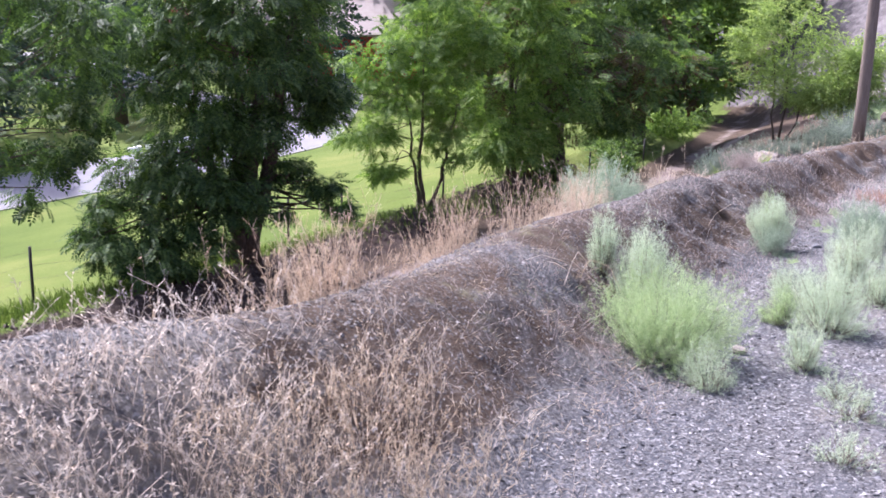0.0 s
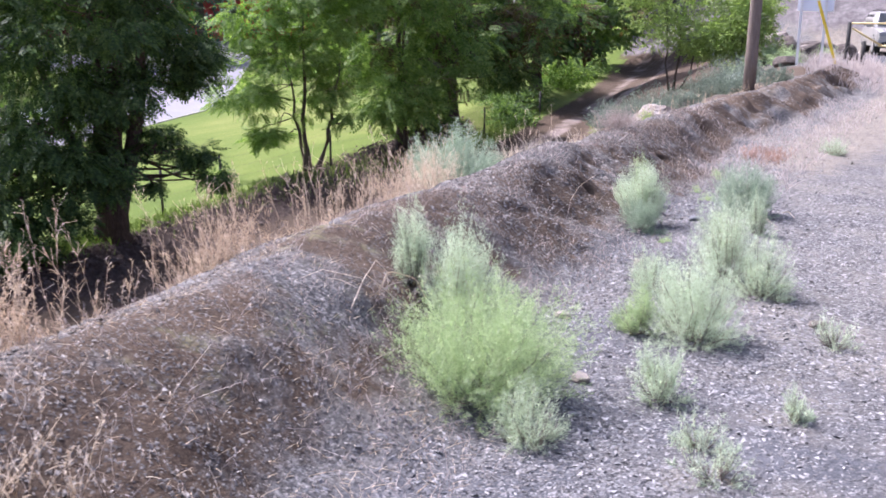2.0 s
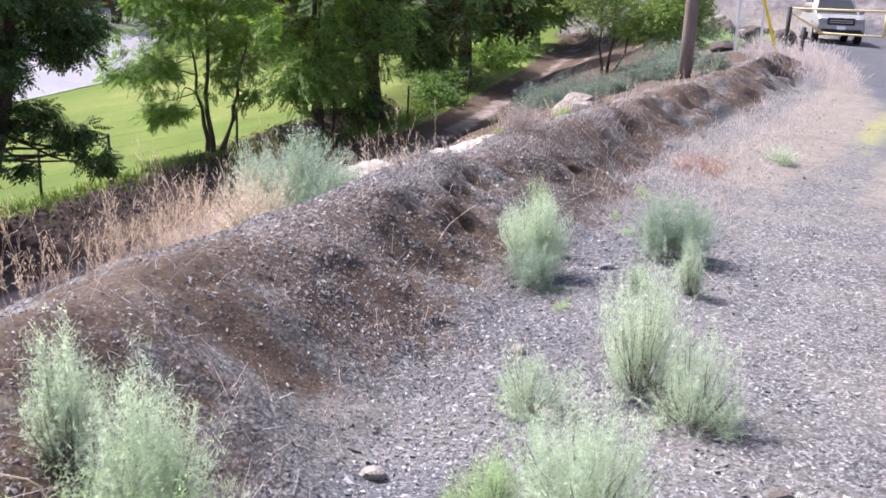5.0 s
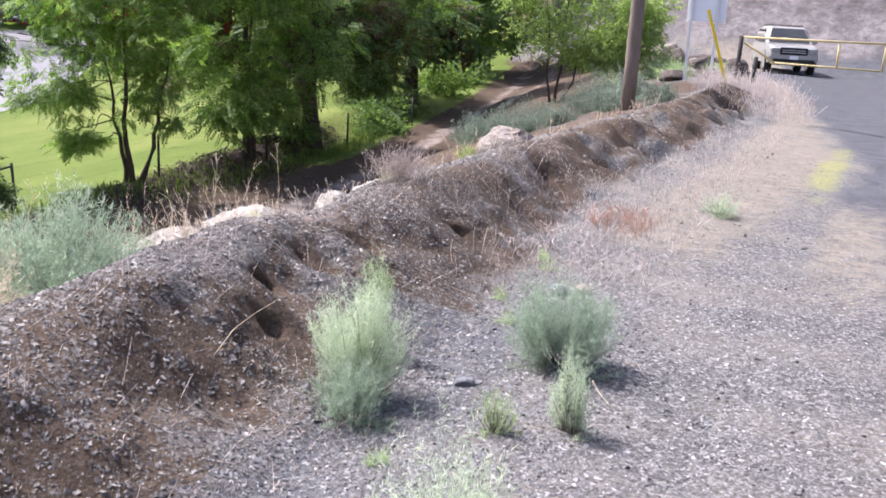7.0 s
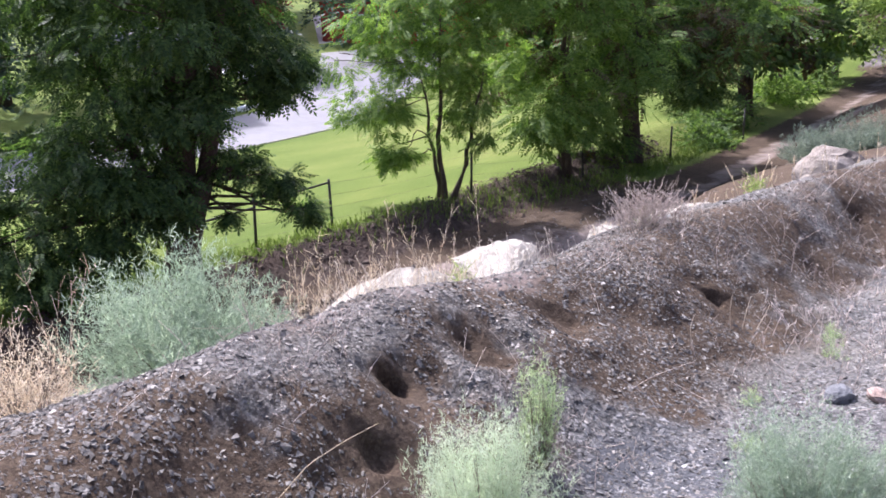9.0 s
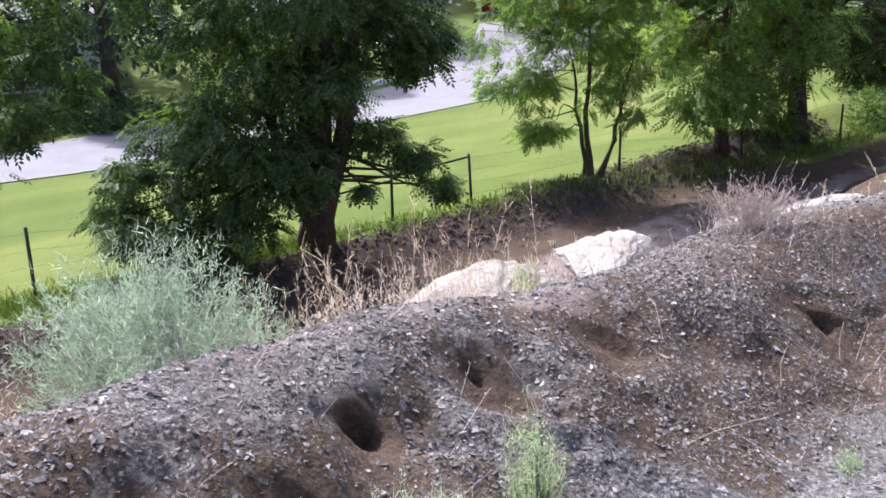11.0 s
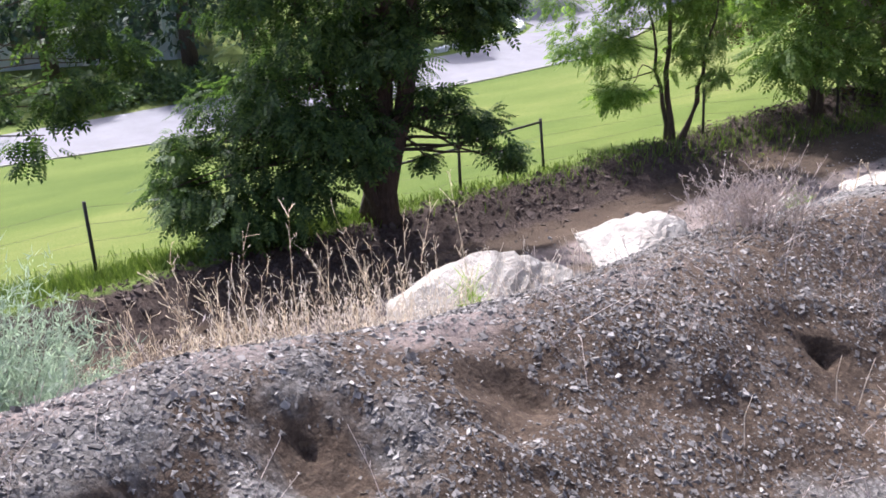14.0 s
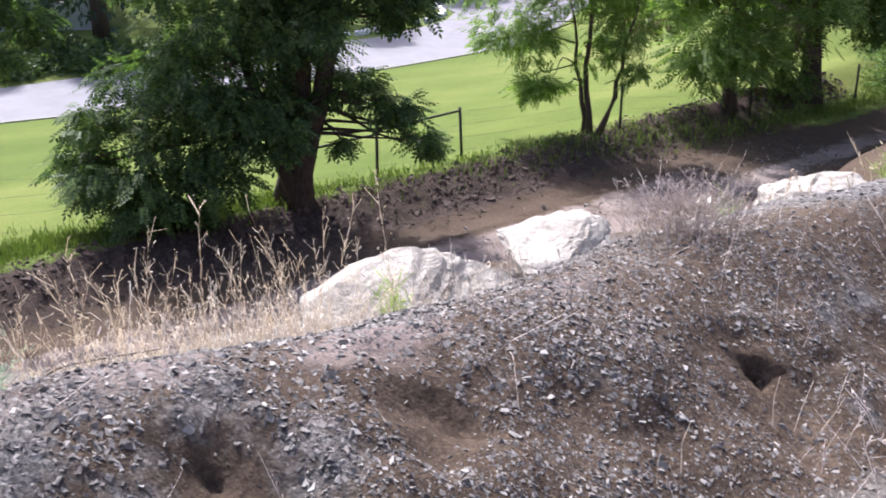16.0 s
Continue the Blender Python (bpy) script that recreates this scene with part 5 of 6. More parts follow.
# rocks by the sign and along the lower track
for k, (x, y, sz, mtl) in enumerate([(-12.6, 46.5, (0.75, 0.6, 0.62), M_BROWNROCK), (-11.2, 46.0, (0.8, 0.5, 0.4), M_BASALT), (-10.3, 45.2, (0.6, 0.5, 0.35), M_BASALT), (-10.6, 43.2, (0.45, 0.4, 0.3), M_BROWNROCK), (-9.3, 35.5, (0.5, 0.4, 0.25), M_BASALT), (-10.0, 34.2, (0.6, 0.4, 0.25), M_BASALT), (-9.5, 38.0, (0.35, 0.3, 0.2), M_BROWNROCK), (-13.5, 44.5, (0.5, 0.4, 0.3), M_BASALT), (-9.9, 41.5, (0.7, 0.5, 0.45), M_BASALT), (-9.0, 42.6, (0.5, 0.5, 0.4), M_BASALT), (-10.9, 41.9, (0.6, 0.5, 0.5), M_BASALT), (-8.6, 37.6, (0.4, 0.35, 0.25), M_BASALT)]):
    boulder("boulder", "dark broken boulder beside the road end", x, y, on(x, y, sz[2] * 0.5), sz, mtl, 200 + k, 30.0 * k, cuts=3, group="boulders by the sign")
# ---- the bank: pale rocks, bushes, weeds ----
boulder("boulder", "large pale limestone boulder behind the gravel bank", -6.74, 11.27, -2.28, (0.82, 0.55, 0.31), M_PALE, 322, 58, group="pale boulders", cuts=5, strata=0.03, tilt=(14, -20), planes=18, near=0.5)
boulder("boulder", "pale layered limestone boulder behind the gravel bank", -6.95, 12.75, -2.44, (0.46, 0.42, 0.2), M_PALE, 327, 56, group="pale boulders", cuts=5, strata=0.09, tilt=(14, 4), planes=18, near=0.5)
boulder("boulder", "pale flat boulder in the bank's back slope", -6.9, 15.3, -2.85, (0.65, 0.5, 0.36), M_PALE, 303, 60, group="pale boulders", cuts=5, strata=0.09)
boulder("boulder", "small pale boulder beside dry weeds", -6.8, 14.0, -2.58, (0.32, 0.3, 0.26), M_PALE, 304, 10, group="pale boulders", cuts=5, strata=0.09)
boulder("boulder", "grey-tan pointed boulder behind the bank", -6.85, 18.5, -2.85, (0.5, 0.42, 0.38), M_BROWNROCK, 305, 20, group="pale boulders")
boulder("boulder", "small tan boulder behind the bank", -6.45, 17.3, -2.75, (0.35, 0.3, 0.25), M_BROWNROCK, 306, 70, group="pale boulders")

bush("dense bright green rabbitbrush on the gravel verge", -2.22, 4.7, 0.385, 0.46, M_RABBIT, 401, 1100, 0.021, 44, name="rabbitbrush", plumes=22, upright=0.9, low=0.3)
bush("silvery green sagebrush with upright sprays", -2.52, 5.1, 0.19, 0.52, M_SAGE, 402, 480, 0.02, 44, plumes=10, upright=1.35, low=0.3)
bush("pale sagebrush sprig beside the rabbitbrush", -2.78, 5.1, 0.1, 0.4, M_SAGE, 403, 190, 0.019, 38, plumes=5, upright=1.4, low=0.25)
bush("small pale sagebrush at the rabbitbrush foot", -1.83, 4.42, 0.14, 0.27, M_SAGE, 404, 150, 0.018, 36, plumes=6, upright=1.3)
bush("wide silvery sagebrush on the gravel verge", -1.78, 5.98, 0.26, 0.47, M_SAGE, 405, 520, 0.02, 44, plumes=14, upright=1.35, low=0.22)
bush("pale upright sagebrush on the gravel verge", -2.02, 7.17, 0.21, 0.58, M_SAGE, 406, 380, 0.02, 42, plumes=10, upright=1.5, low=0.3)
bush("pale spreading sagebrush on the gravel verge", -1.75, 6.98, 0.19, 0.4, M_SAGE, 417, 260, 0.02, 40, plumes=9)
bush("low pale sagebrush on the gravel verge", -2.3, 6.75, 0.15, 0.26, M_SAGE, 418, 170, 0.019, 38, plumes=7)
bush("thin young sagebrush in gravel", -1.62, 5.15, 0.14, 0.27, M_SAGE, 407, 130, 0.02, 36, plumes=7, upright=1.4, blade_w=0.05)
bush("yellow-green rabbitbrush sprout on the verge", -2.02, 5.88, 0.12, 0.27, M_RABBIT, 408, 150, 0.019, 36, name="rabbitbrush", plumes=5)
bush("pale upright sagebrush at the bank's foot", -3.1, 8.52, 0.19, 0.46, M_SAGE, 409, 460, 0.02, 44, plumes=11, upright=1.0, low=0.45)
bush("low silvery sagebrush in front of a taller one", -3.0, 8.3, 0.16, 0.25, M_BLUESAGE, 419, 260, 0.02, 42, plumes=7, upright=1.1)
bush("round grey-green sagebrush with dark base", -2.55, 9.3, 0.225, 0.42, M_BLUESAGE, 410, 640, 0.021, 42, plumes=16, upright=1.1, low=0.4)
bush("slim young sagebrush in gravel", -2.24, 8.62, 0.09, 0.34, M_SAGE, 411, 130, 0.019, 36, plumes=6, upright=1.5)
bush("small green rabbitbrush sprout in gravel", -2.47, 8.44, 0.08, 0.19, M_RABBIT, 412, 60, 0.018, 26, name="rabbitbrush", plumes=5, upright=1.6)
bush("upright green sprig at the bank's foot", -3.3, 8.98, 0.08, 0.4, M_RABBIT, 413, 90, 0.021, 32, name="rabbitbrush", plumes=6, upright=1.9, low=0.2)
bush("small low green bush on the verge", -2.9, 13.8, 0.17, 0.22, M_SAGE, 414, 150, 0.022, 26, plumes=7)
bush("big blue-green sagebrush behind the bank crest", -4.74, 8.58, 0.42, 0.5, M_BLUESAGE, 415, 1000, 0.029, 30, plumes=22, blade_w=0.055, upright=1.15, low=0.1)
bush("yellowed dry bush beside the blue-green sagebrush", -4.5, 7.87, 0.24, 0.38, M_STRAW, 416, 210, 0.03, 18, name="dry_bush", plumes=10, upright=1.6, blade_w=0.04)
for k, (x, y, w, h) in enumerate([(-1.2, 4.55, 0.15, 0.17), (-1.32, 4.75, 0.1, 0.16), (-1.2, 6.3, 0.13, 0.2), (-1.1, 5.25, 0.07, 0.17), (-1.05, 3.95, 0.12, 0.16)]):
    bush("faint sparse young sagebrush in gravel", x, y, w, h, M_SAGE, 420 + k, 48, 0.02, 28, plumes=6, blade_w=0.045)
for k, (x, y, w, h) in enumerate([(-12.1, 28.0, 0.5, 0.85), (-11.3, 27.9, 0.5, 0.8), (-10.5, 28.2, 0.55, 0.8), (-11.4, 29.2, 0.55, 0.85), (-12.6, 29.6, 0.55, 0.75), (-9.8, 29.3, 0.5, 0.85), (-9.2, 29.2, 0.55, 1.05), (-8.3, 27.1, 0.4, 0.6), (-7.9, 26.0, 0.35, 0.5), (-6.9, 25.9, 0.35, 0.45), (-10.0, 26.7, 0.35, 0.45), (-9.1, 26.3, 0.3, 0.4), (-9.6, 32.0, 0.5, 0.8), (-8.7, 29.9, 0.45, 0.8)]):
    bush("grey-green sagebrush on the slope above the track", x, y, w * 1.1, h, M_DUSTYSAGE, 430 + k, 220, 0.06, 18, wood=False, plumes=9, blade_w=0.1)

for k, (x, y, w, h) in enumerate([(-9.6, 36.8, 0.6, 0.5), (-10.4, 38.2, 0.7, 0.6), (-9.0, 39.8, 0.5, 0.5), (-10.9, 40.5, 0.7, 0.6), (-10.6, 35.6, 0.6, 0.5)]):
    bush("yellow-green weeds among dark rocks by the sign", x, y, w, h, M_RABBIT, 470 + k, 110, 0.09, 12, name="green_weeds", group="weeds by the sign", category="weeds", wood=False, blade_w=0.12)


def along_bank(n, y0, y1, u0, u1, seed, clump=0.0):
    r = np.random.default_rng(seed)
    y, u = r.uniform(y0, y1, n), r.uniform(u0, u1, n)
    if clump:
        keep = bumps(0.8 * y + 0.6 * u, 0.8 * u - 0.6 * y + seed, 0.5, seed, 4) > r.uniform(-0.7, 0.5, n) * clump
        y, u = y[keep], u[keep]
    fade = min(0.8, 0.3 * (y1 - y0))
    keep = r.uniform(0, 1, len(y)) < ease(y0, y0 + fade, y) * ease(y1, y1 - fade, y)
    y, u = y[keep], u[keep]
    x = crest_x(y) + u
    clear = np.ones(len(x), bool)
    for bx, by, br, bd in BURROWS + HOLLOWS:
        clear &= (x - bx) ** 2 + (y - by) ** 2 > br ** 2
    x, y = x[clear], y[clear]
    return np.stack([x, y, ground_z(x, y) - 0.01], -1), r


def stuff(ob, label, category):
    return tagged(ob, label, category, kind="stuff")


at, r = along_bank(420, 2.3, 6.6, -0.9, -0.2, 501, 1.5)
stuff(stalks("rusty_weeds", at, 0.12 + 0.36 * r.uniform(0, 1, len(at)) ** 1.8, M_RUSTY, 502, 0.2, 14, 0.0008), "dry rust-coloured weed stalks behind the bank crest", "dry weeds")
for y0, y1, u0, u1, seed in ((2.4, 3.55, -0.6, -0.12, 539), (2.7, 3.5, -0.7, -0.15, 541), (4.4, 5.0, -0.7, -0.3, 543), (6.2, 7.7, -0.85, -0.35, 545)):
    at, r = along_bank(int(400 * (y1 - y0)), y0, y1, u0, u1, seed, 0.5)
    stuff(stalks("rusty_weeds", at, 0.08 + 0.34 * r.uniform(0, 1, len(at)) ** 1.5, M_RUSTY, seed + 1, 0.24, 15, 0.0008), "dense rust-coloured dry weed clump behind the bank crest", "dry weeds")
at, r = along_bank(170, 1.4, 3.1, -0.7, -0.15, 551, 1.2)
stuff(stalks("grey_weeds", at, 0.06 + 0.22 * r.uniform(0, 1, len(at)) ** 1.8, M_GREYWEED, 552, 0.25, 12, 0.0007), "thin greyish dry weeds behind the bank crest", "dry weeds")
at, r = along_bank(240, 6.0, 8.4, -0.9, -0.35, 503, 1.3)
stuff(stalks("rusty_weeds", at, 0.12 + 0.38 * r.uniform(0, 1, len(at)) ** 1.8, M_RUSTY, 504, 0.2, 14, 0.0008), "dry rust-coloured weed stalks behind the bank crest", "dry weeds")
at, r = along_bank(700, 8.9, 10.5, -2.1, -0.4, 505, 2.6)
stuff(stalks("straw_weeds", at, 0.1 + 0.42 * r.uniform(0, 1, len(at)) ** 2.2, M_STRAW, 506, 0.2, 14, 0.0007), "tall straw-coloured dry grass beside pale boulders", "dry grass")
at, r = along_bank(1700, 8.7, 11.0, -1.7, -0.3, 533, 1.2)
stuff(stalks("straw_mat", at, r.uniform(0.04, 0.2, len(at)), M_PALEWEED, 534, 0.35, 5, 0.0008), "short pale straw below the tall dry grass", "dry grass")
at, r = along_bank(260, 11.5, 22.0, -1.0, -0.3, 507, 1.2)
stuff(stalks("straw_weeds", at, r.uniform(0.08, 0.26, len(at)), M_STRAW, 508, 0.2, 5, 0.0026), "thin dry grass along the bank crest", "dry grass")
at, r = along_bank(1500, -0.6, 3.5, 0.1, 1.3, 509, 1.6)
stuff(stalks("straw_mat", at, r.uniform(0.03, 0.2, len(at)) * r.uniform(0.4, 1, len(at)), M_PALEWEED, 510, 0.6, 3, 0.0008), "matted dry straw and stalks on the bank", "dry grass")
at, r = along_bank(1500, -0.4, 2.9, 0.1, 1.0, 535, 2.0)
stuff(stalks("straw_mat", at, r.uniform(0.02, 0.13, len(at)), M_PALEWEED, 536, 0.75, 3, 0.0008), "matted dry straw and stalks on the bank", "dry grass")
at, r = along_bank(1300, 1.5, 3.0, 0.4, 0.95, 547, 2.3)
stuff(stalks("tall_straw", at, 0.05 + 0.22 * r.uniform(0, 1, len(at)) ** 1.6, M_STRAW, 548, 0.32, 9, 0.0008), "fine yellowish dead grass on the bank", "dry grass")
at, r = along_bank(800, 0.8, 2.2, 0.2, 0.8, 549, 2.2)
stuff(stalks("tall_straw", at, 0.05 + 0.2 * r.uniform(0, 1, len(at)) ** 1.4, M_PALEWEED, 550, 0.5, 8, 0.0011), "pale tangled dead grass on the bank", "dry grass")
at, r = along_bank(500, 2.7, 5.0, -0.2, 1.2, 525, 1.2)
stuff(stalks("straw_mat", at, r.uniform(0.03, 0.12, len(at)), M_GREYWEED, 526, 0.7, 5, 0.0007), "sparse dry straw on the gravel bank", "dry grass")
at, r = along_bank(2000, 3.6, 9.5, 0.0, 1.1, 511, 0.9)
stuff(stalks("grey_stalks", at, r.uniform(0.03, 0.12, len(at)), M_GREYWEED, 512, 0.8, 3, 0.001), "short grey dead stalks on the gravel bank", "dry weeds")
at, r = along_bank(1300, 9.5, 14.5, 0.0, 1.3, 513, 0.8)
stuff(stalks("grey_stalks", at, r.uniform(0.03, 0.17, len(at)), M_GREYWEED, 514, 0.7, 4, 0.0011), "short grey dead stalks on the gravel bank", "dry weeds")
at, r = along_bank(2200, 10.5, 22.0, 0.7, 1.7, 515, 1.3)
stuff(stalks("verge_straw", at, 0.03 + 0.13 * r.uniform(0, 1, len(at)) ** 2, M_BLEACHED, 516, 0.5, 5, 0.0018), "dry straw along the verge of the road", "dry grass")
at, r = along_bank(2600, 24.0, 35.0, -0.3, 1.9, 517, 1.0)
stuff(stalks("pale_weeds", at, r.uniform(0.08, 0.36, len(at)), M_BLEACHED, 518, 0.4, 5, 0.0022), "pale dry weeds round the end of the bank", "dry weeds")
at, r = along_bank(900, 30.0, 35.8, -0.7, 1.7, 529, 0.7)
stuff(stalks("pale_weeds", at, r.uniform(0.25, 0.62, len(at)), M_BLEACHED, 530, 0.3, 8, 0.0026), "tall pale dry weeds beyond the end of the bank", "dry weeds")
at, r = along_bank(5000, -0.6, 5.6, -0.4, 1.1, 531, 0.9)
stuff(stalks("straw_litter", at + [0, 0, 0.012], r.uniform(0.006, 0.022, len(at)), M_STRAW, 532, 1.8, 0, 0.001), "pale broken straw litter lying on the bank", "dry grass")

at, r = along_bank(110, 0.8, 3.6, -0.2, 1.1, 523, 0.9)
stuff(stalks("pale_stalks", at, r.uniform(0.1, 0.24, len(at)), M_PALEWEED, 524, 0.5, 9, 0.001), "pale bent dry stalks on the bank", "dry grass")

# a tangled dead tumbleweed on the crest
r = np.random.default_rng(520)
wx, wy = -4.5, 11.3
tumble = thing("tumbleweed", wx, wy, on(wx, wy), "tangled grey dead tumbleweed on the bank crest", "dead bush")
n = 340
d = r.normal(size=(n, 3))
d[:, 2] = np.abs(d[:, 2]) * 0.7
d /= np.linalg.norm(d, axis=1, keepdims=True)
stalks("tangle", d * r.uniform(0.02, 0.2, (n, 1)) * [1, 1.5, 0.45], 0.04 + 0.16 * r.uniform(0, 1, n) ** 1.6, M_GREYWEED, 521, 0.6, 9, 0.0009, tumble)
rod("root_stem", (0, 0, -0.05), (0.02, 0.03, 0.12), 0.008, M_TWIG, tumble, sides=6, r2=0.004)

# long grass along the fence
y = np.concatenate([rng.uniform(5, 42, 9000), rng.uniform(5, 17, 9000)])
x = FENCE_X + 0.45 + rng.normal(0, 0.35, 18000) - 0.05 * np.maximum(y - 34, 0) * 5
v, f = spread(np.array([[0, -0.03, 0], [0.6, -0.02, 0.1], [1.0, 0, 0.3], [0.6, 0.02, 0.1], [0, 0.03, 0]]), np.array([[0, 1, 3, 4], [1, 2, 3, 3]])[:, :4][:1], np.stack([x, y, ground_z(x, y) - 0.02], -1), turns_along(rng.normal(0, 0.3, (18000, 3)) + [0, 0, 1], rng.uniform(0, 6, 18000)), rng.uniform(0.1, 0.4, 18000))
stuff(part("long_grass", mesh_of("long_grass", v, f), M_GRASS), "long green grass along the fence foot", "grass")

# loose gravel chips
def chips(n, x0, x1, y0, y1, size, seed, flakes):
    r = np.random.default_rng(seed)
    y = y0 + (y1 - y0) * r.uniform(0, 1, n) ** 1.15
    x = r.uniform(0, 1, n) * (x1 - x0) + x0 + crest_x(y)
    u = x - crest_x(y)
    keep = r.uniform(0, 1, n) > 0.7 * ease(3.2, 2.0, y) * ease(1.3, 0.8, u) * ease(0.0, 0.4, u)
    keep &= bumps(x, y, 0.4, 90, 3) > r.uniform(-1.3, 0.1, n) - 0.5 * ease(0.8, 1.1, u)
    keep |= (y < 2.6) & (r.uniform(0, 1, n) < 0.35)
    keep &= r.uniform(0, 1, n) < ease(x1, x1 - 1.0, u + 0.4 * bumps(x, y, 0.6, 93, 2)) * ease(y1, y1 - 2.0, y) * ease(y0, y0 + 0.8, y)
    keep &= r.uniform(0, 1, n) > 0.7 * ease(0.5, 0.9, u) * ease(10.5, 12.5, y)
    for bx, by, br, bd in BURROWS:
        keep &= (x - bx) ** 2 + (y - by) ** 2 > (br * 2.1) ** 2
    keep &= (np.abs(u + 0.05) > 0.2) | (np.abs(y - 5.7) > 1.1) | (r.uniform(0, 1, n) < 0.45)
    for bx, by, br, bd in HOLLOWS:
        keep &= ((x - bx) ** 2 + (y - by) ** 2 > (br * 0.85) ** 2) | (r.uniform(0, 1, n) < (0.5 if bd < 0.37 * br else 0.12))
    x, y = x[keep], y[keep]
    n = len(x)
    if not flakes:
        chip = np.array([[1, 0.1, 0], [-0.6, 0.75, 0], [-0.45, -0.8, 0], [0.05, 0.05, 0.22]])
        tri = np.array([[0, 1, 3], [1, 2, 3], [2, 0, 3]])
    else:  # a flat flake, thicker at one edge
        chip = np.array([[0.8, 0.5, 0.06], [-0.7, 0.6, 0.04], [-0.85, -0.3, 0.3], [0.6, -0.6, 0.34], [-0.95, -0.4, -0.1], [0.7, -0.72, -0.1]])
        tri = np.array([[0, 1, 2], [0, 2, 3], [3, 2, 4], [3, 4, 5], [0, 3, 5], [2, 1, 4]])
    s = size * np.exp(np.clip(r.normal(0, 0.4, n), -0.9, 0.75))
    z = ground_z(x, y)
    e = 0.02
    nrm = np.stack([z - ground_z(x + e, y), z - ground_z(x, y + e), np.full(n, e)], -1)
    nrm /= np.linalg.norm(nrm, axis=1, keepdims=True)
    nrm += r.normal(0, 0.28, (n, 3))
    nrm /= np.linalg.norm(nrm, axis=1, keepdims=True)
    along = np.cross(nrm, r.normal(size=(n, 3)))
    along /= np.linalg.norm(along, axis=1, keepdims=True)
    turn = np.stack([along, np.cross(nrm, along), nrm], -1)
    v, f = spread(chip, tri, np.stack([x, y, z - s * 0.05], -1), turn, s)
    v += r.normal(0, 0.13, v.shape) * np.repeat(s, len(chip))[:, None]
    return mesh_of("gravel", v, f)


for count, u0, u1, y0, y1, size, seed, mtl, flakes in (
        (26000, -0.5, 2.2, -0.2, 3.4, 0.0065, 610, M_BANKCHIPS, False), (90000, -0.6, 1.3, 7.6, 12.2, 0.0058, 609, M_BANKCHIPS, False),
        (50000, -0.6, 1.9, 6.0, 13.4, 0.0066, 601, M_BANKCHIPS, True), (20000, -0.5, 1.0, 6.4, 12.2, 0.0078, 611, M_BANKCHIPS, True),
        (90000, -0.5, 1.6, 2.3, 9.0, 0.0064, 602, M_BANKCHIPS, False), (32000, -0.9, 1.2, -1.2, 3.6, 0.0074, 606, M_BANKCHIPS, True),
        (13000, -0.3, 1.6, 17.0, 32.0, 0.016, 607, M_BANKCHIPS, False), (56000, 0.9, 3.6, 2.0, 8.5, 0.0102, 603, M_CHIPS, False),
        (44000, 1.0, 3.4, 7.3, 14.0, 0.009, 604, M_CHIPS, False), (46000, 0.75, 2.5, 2.2, 10.6, 0.0105, 608, M_SLATE, False),
        (22000, -0.3, 2.8, 12.0, 20.0, 0.012, 605, M_BANKCHIPS, False)):
    stuff(part("gravel", chips(count, u0, u1, y0, y1, size, seed, flakes), mtl), "loose angular grey gravel chips", "gravel")

# broken clods along the earth ridge below the fence, and rubble on the track
def rubble(name, label, category, n, off0, off1, y0, y1, size, material, seed, sink):
    r = np.random.default_rng(seed)
    y = r.uniform(y0, y1, n)
    x = track_x(y) + (off0 + off1) / 2 + np.clip(r.normal(0, 0.5, n), -1.2, 1.2) * (off1 - off0) / 2
    s = size * np.exp(r.normal(0, 0.45, n))
    blob = np.array([[1, 0, 0], [-1, 0.1, 0], [0, 0.9, 0.1], [0.1, -0.9, 0], [0.1, 0.1, 0.8], [0, 0, -0.8]])
    tri = np.array([[0, 2, 4], [2, 1, 4], [1, 3, 4], [3, 0, 4], [2, 0, 5], [1, 2, 5], [3, 1, 5], [0, 3, 5]])
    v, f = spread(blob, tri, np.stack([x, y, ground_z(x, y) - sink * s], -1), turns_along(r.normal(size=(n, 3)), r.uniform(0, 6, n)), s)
    v += r.normal(0, 0.25, v.shape) * np.repeat(s, 6)[:, None]
    stuff(part(name, mesh_of(name, v, f), material), label, category)


rubble("clods", "dark broken earth clods on the ridge below the fence", "earth", 5200, -5.3, -3.2, 10, 36, 0.037, M_CLOD, 640, 0.2)
rubble("rubble", "loose brown gravel on the dirt track", "gravel", 3000, -2.6, 1.4, 12, 30, 0.022, M_BANKCHIPS, 641, 0.1)

for k, (x, y, s) in enumerate([(-2.47, 5.99, 0.05), (-2.79, 8.84, 0.045), (-3.02, 10.48, 0.075), (-2.91, 10.58, 0.06), (-2.2, 6.7, 0.05), (-1.35, 6.6, 0.045), (-2.0, 7.3, 0.04), (-1.6, 7.0, 0.035), (-2.6, 7.3, 0.045), (-1.95, 5.1, 0.05)]):
    boulder("stone", "fist-sized pinkish stone lying on the gravel" if k == 3 else "fist-sized blue-grey stone lying on the gravel" if k in (1, 2, 6) else "fist-sized brown stone lying on the gravel", x, y, on(x, y, s * 0.3), (s, s * 0.8, s * 0.6), M_SLATEROCK if k in (1, 2, 6) else M_PINKROCK if k == 3 else M_BROWNROCK, 620 + k, 40.0 * k, category="stone", group="loose stones", cuts=2)


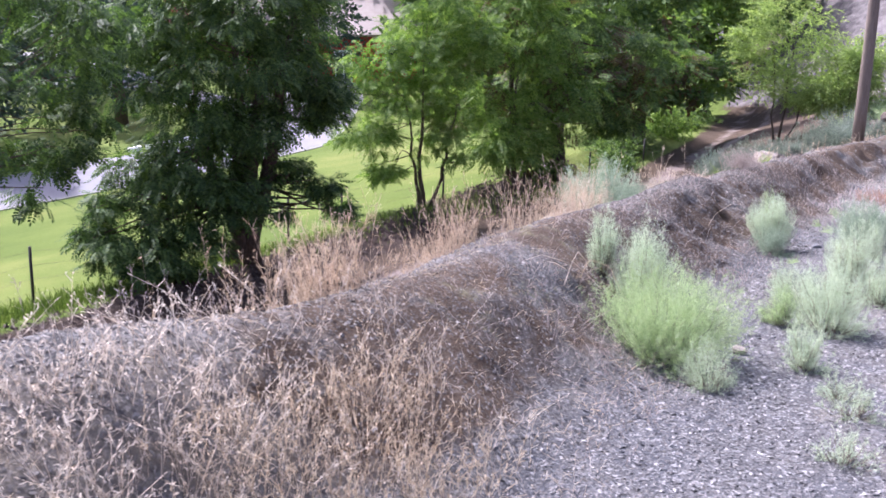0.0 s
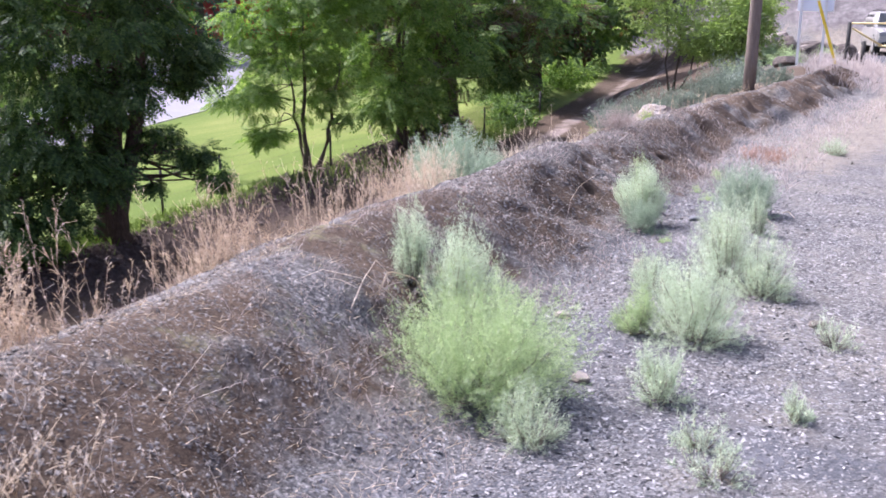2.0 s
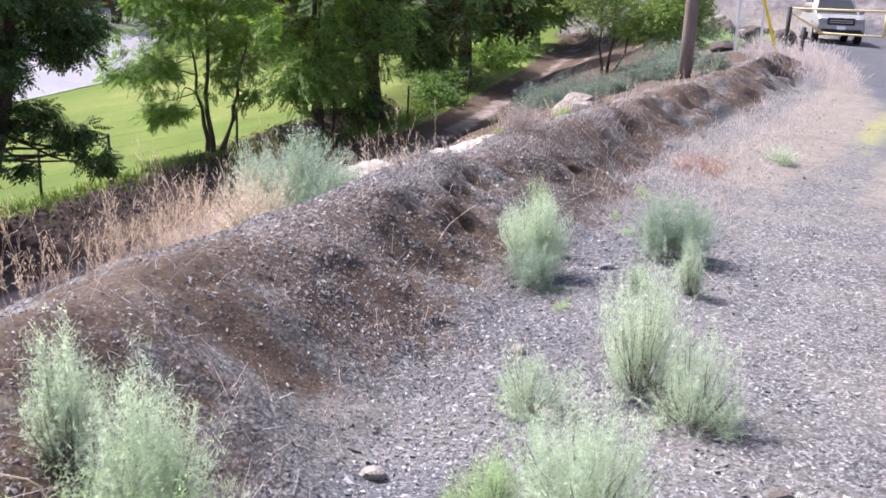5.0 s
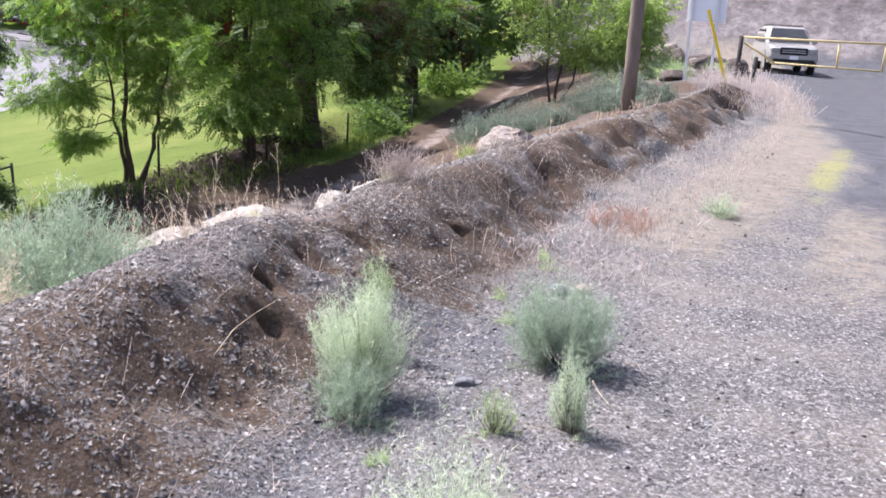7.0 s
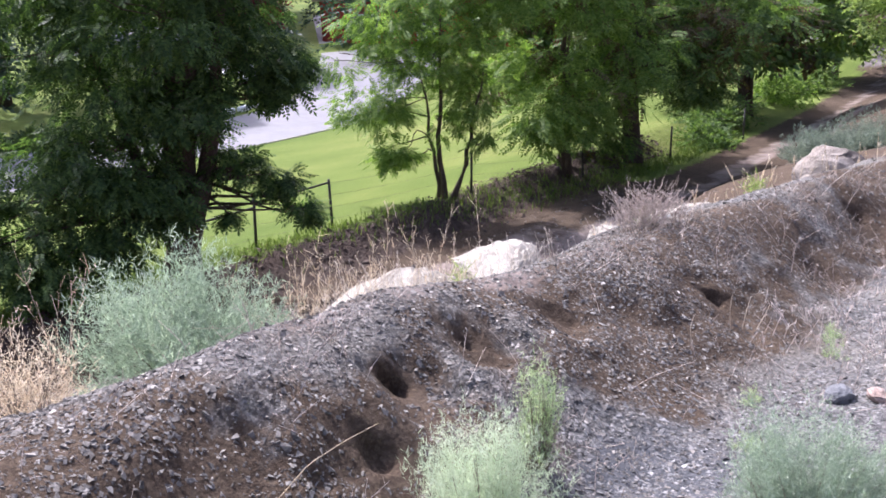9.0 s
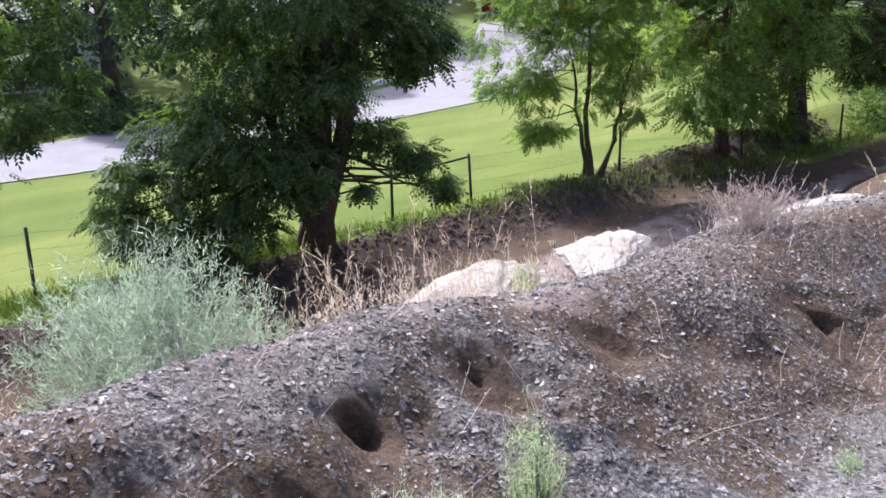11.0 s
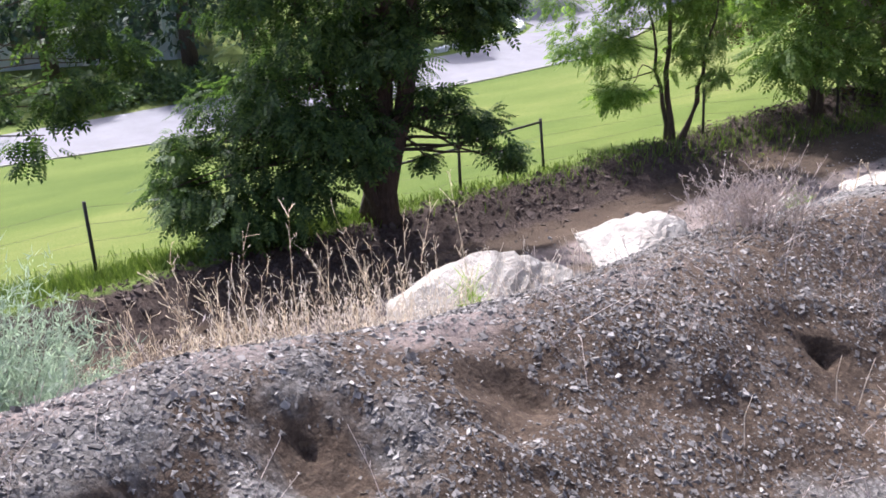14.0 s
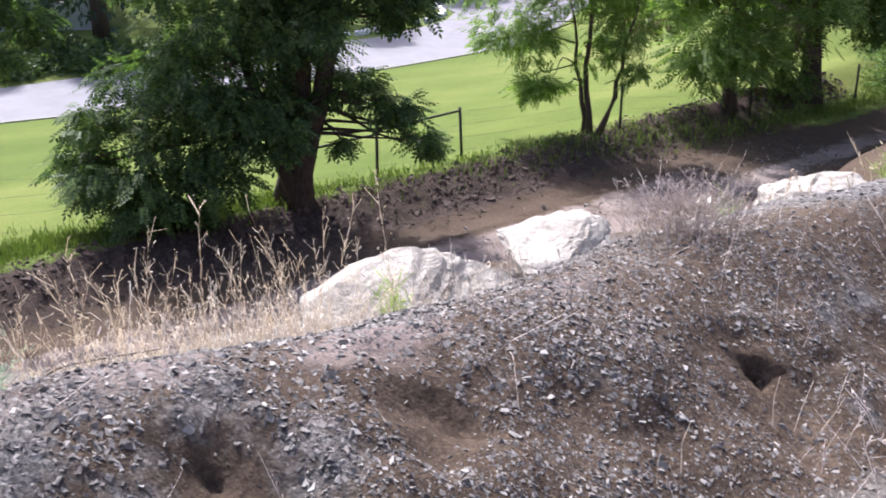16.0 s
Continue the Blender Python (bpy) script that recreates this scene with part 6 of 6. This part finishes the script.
def stick(label, points, r0, material=M_STRAW):
    """A bent dry stalk lying or standing on the bank, through (x, y, height above ground)."""
    x, y, up = points[0]
    base = on(x, y)
    path = np.array([(a - x, b - y, on(a, b, h) - base) for a, b, h in points])
    s, k = np.linspace(0, len(path) - 1, 14), np.arange(len(path))
    path = np.column_stack([np.interp(s, k, path[:, m]) for m in range(3)])
    ob = part("stick", tubes_mesh("stick", [(path, np.linspace(r0, r0 * 0.5, 14), 5)]), material)
    ob.matrix_basis = pose(x, y, base)
    return tagged(ob, label, "stick", "dry sticks")


# a dead forked branch lying on the bank
bx, by = -2.67, 4.5
branch = thing("dead_branch", bx, by, on(bx, by), "pale dead forked branch lying on the gravel bank", "branch")
for pts, r0 in (([(-2.67, 4.5, 0.01), (-2.74, 4.68, 0.05), (-2.8, 4.85, 0.1)], 0.0045), ([(-2.8, 4.85, 0.1), (-2.76, 4.87, 0.07), (-2.71, 4.81, 0.02)], 0.004), ([(-2.76, 4.72, 0.06), (-2.7, 4.77, 0.04), (-2.62, 4.8, 0.02)], 0.004), ([(-2.72, 4.59, 0.03), (-2.76, 4.55, 0.04), (-2.8, 4.51, 0.03)], 0.0035), ([(-2.74, 4.66, 0.05), (-2.82, 4.52, 0.05), (-2.83, 4.36, 0.03)], 0.003)):
    path = np.array([(a - bx, b - by, on(a, b, h) - on(bx, by)) for a, b, h in pts])
    t = np.linspace(0, 2, 9)
    path = np.column_stack([np.interp(t, [0, 1, 2], path[:, m]) for m in range(3)])
    part("twig", tubes_mesh("twig", [(path, np.linspace(r0, r0 * 0.4, 9) * 0.62, 5)]), M_PALEWEED, branch)
stick("thin bent pale twig on the gravel bank", [(-2.72, 4.74, 0.0), (-2.7, 4.8, 0.12), (-2.62, 4.88, 0.16), (-2.55, 4.9, 0.08)], 0.003)
stick("short pale twig beside the round sagebrush", [(-2.3, 9.45, 0.02), (-2.24, 9.4, 0.05), (-2.18, 9.34, 0.02)], 0.003)
stick("short pale twig at the round sagebrush foot", [(-2.33, 9.08, 0.05), (-2.28, 9.02, 0.03), (-2.2, 8.95, 0.01)], 0.0025)
stick("long pale dry stalk leaning on the bank", [(-3.47, 8.11, 0.0), (-3.46, 8.22, 0.06), (-3.44, 8.33, 0.13), (-3.42, 8.44, 0.18)], 0.0018)
stick("pale weathered stick lying behind the crest", [(-4.95, 9.0, 0.03), (-4.85, 9.2, 0.1), (-4.78, 9.5, 0.06)], 0.005, M_TWIG)

for x, y, lx, ly, h in ((-3.7, 10.8, -0.02, 0.02, 0.14), (-3.68, 10.87, 0.0, 0.03, 0.15), (-3.64, 10.93, 0.02, 0.03, 0.12), (-3.62, 10.35, -0.03, 0.03, 0.11)):
    stick("thin pale dead stalk standing by a burrow", [(x, y, 0.0), (x + lx, y + ly, h * 0.55), (x + lx * 1.2, y + ly * 2.2, h)], 0.0018, M_PALEWEED)
for k, (x, y, w, h) in enumerate([(-3.3, 11.0, 0.07, 0.12), (-3.45, 11.3, 0.05, 0.1), (-3.25, 10.2, 0.05, 0.1), (-3.0, 9.75, 0.06, 0.1), (-2.7, 8.0, 0.05, 0.09)]):
    bush("small green sprig at the bank foot", x, y, w, h, M_RABBIT, 650 + k, 34, 0.02, 16, name="green_sprig", group="green sprigs", category="weed", wood=False, plumes=5, upright=1.5)
for k, (x, y, w, h) in enumerate([(-5.2, 12.3, 0.07, 0.18), (-5.0, 10.35, 0.05, 0.2), (-4.95, 13.2, 0.05, 0.14)]):
    bush("green grass tuft beside dry straw", x, y, w, h, M_LIME, 660 + k, 26, 0.07, 6, name="grass_tuft", group="grass tufts", category="grass", wood=False, plumes=4, upright=2.0, blade_w=0.03)
at, r = along_bank(330, 12.1, 13.1, 0.95, 1.4, 527, 0.9)
stuff(stalks("reddish_weeds", at, r.uniform(0.04, 0.15, len(at)), M_REDWEED, 528, 0.4, 7, 0.0014), "reddish dry weeds at the bank foot", "dry weeds")
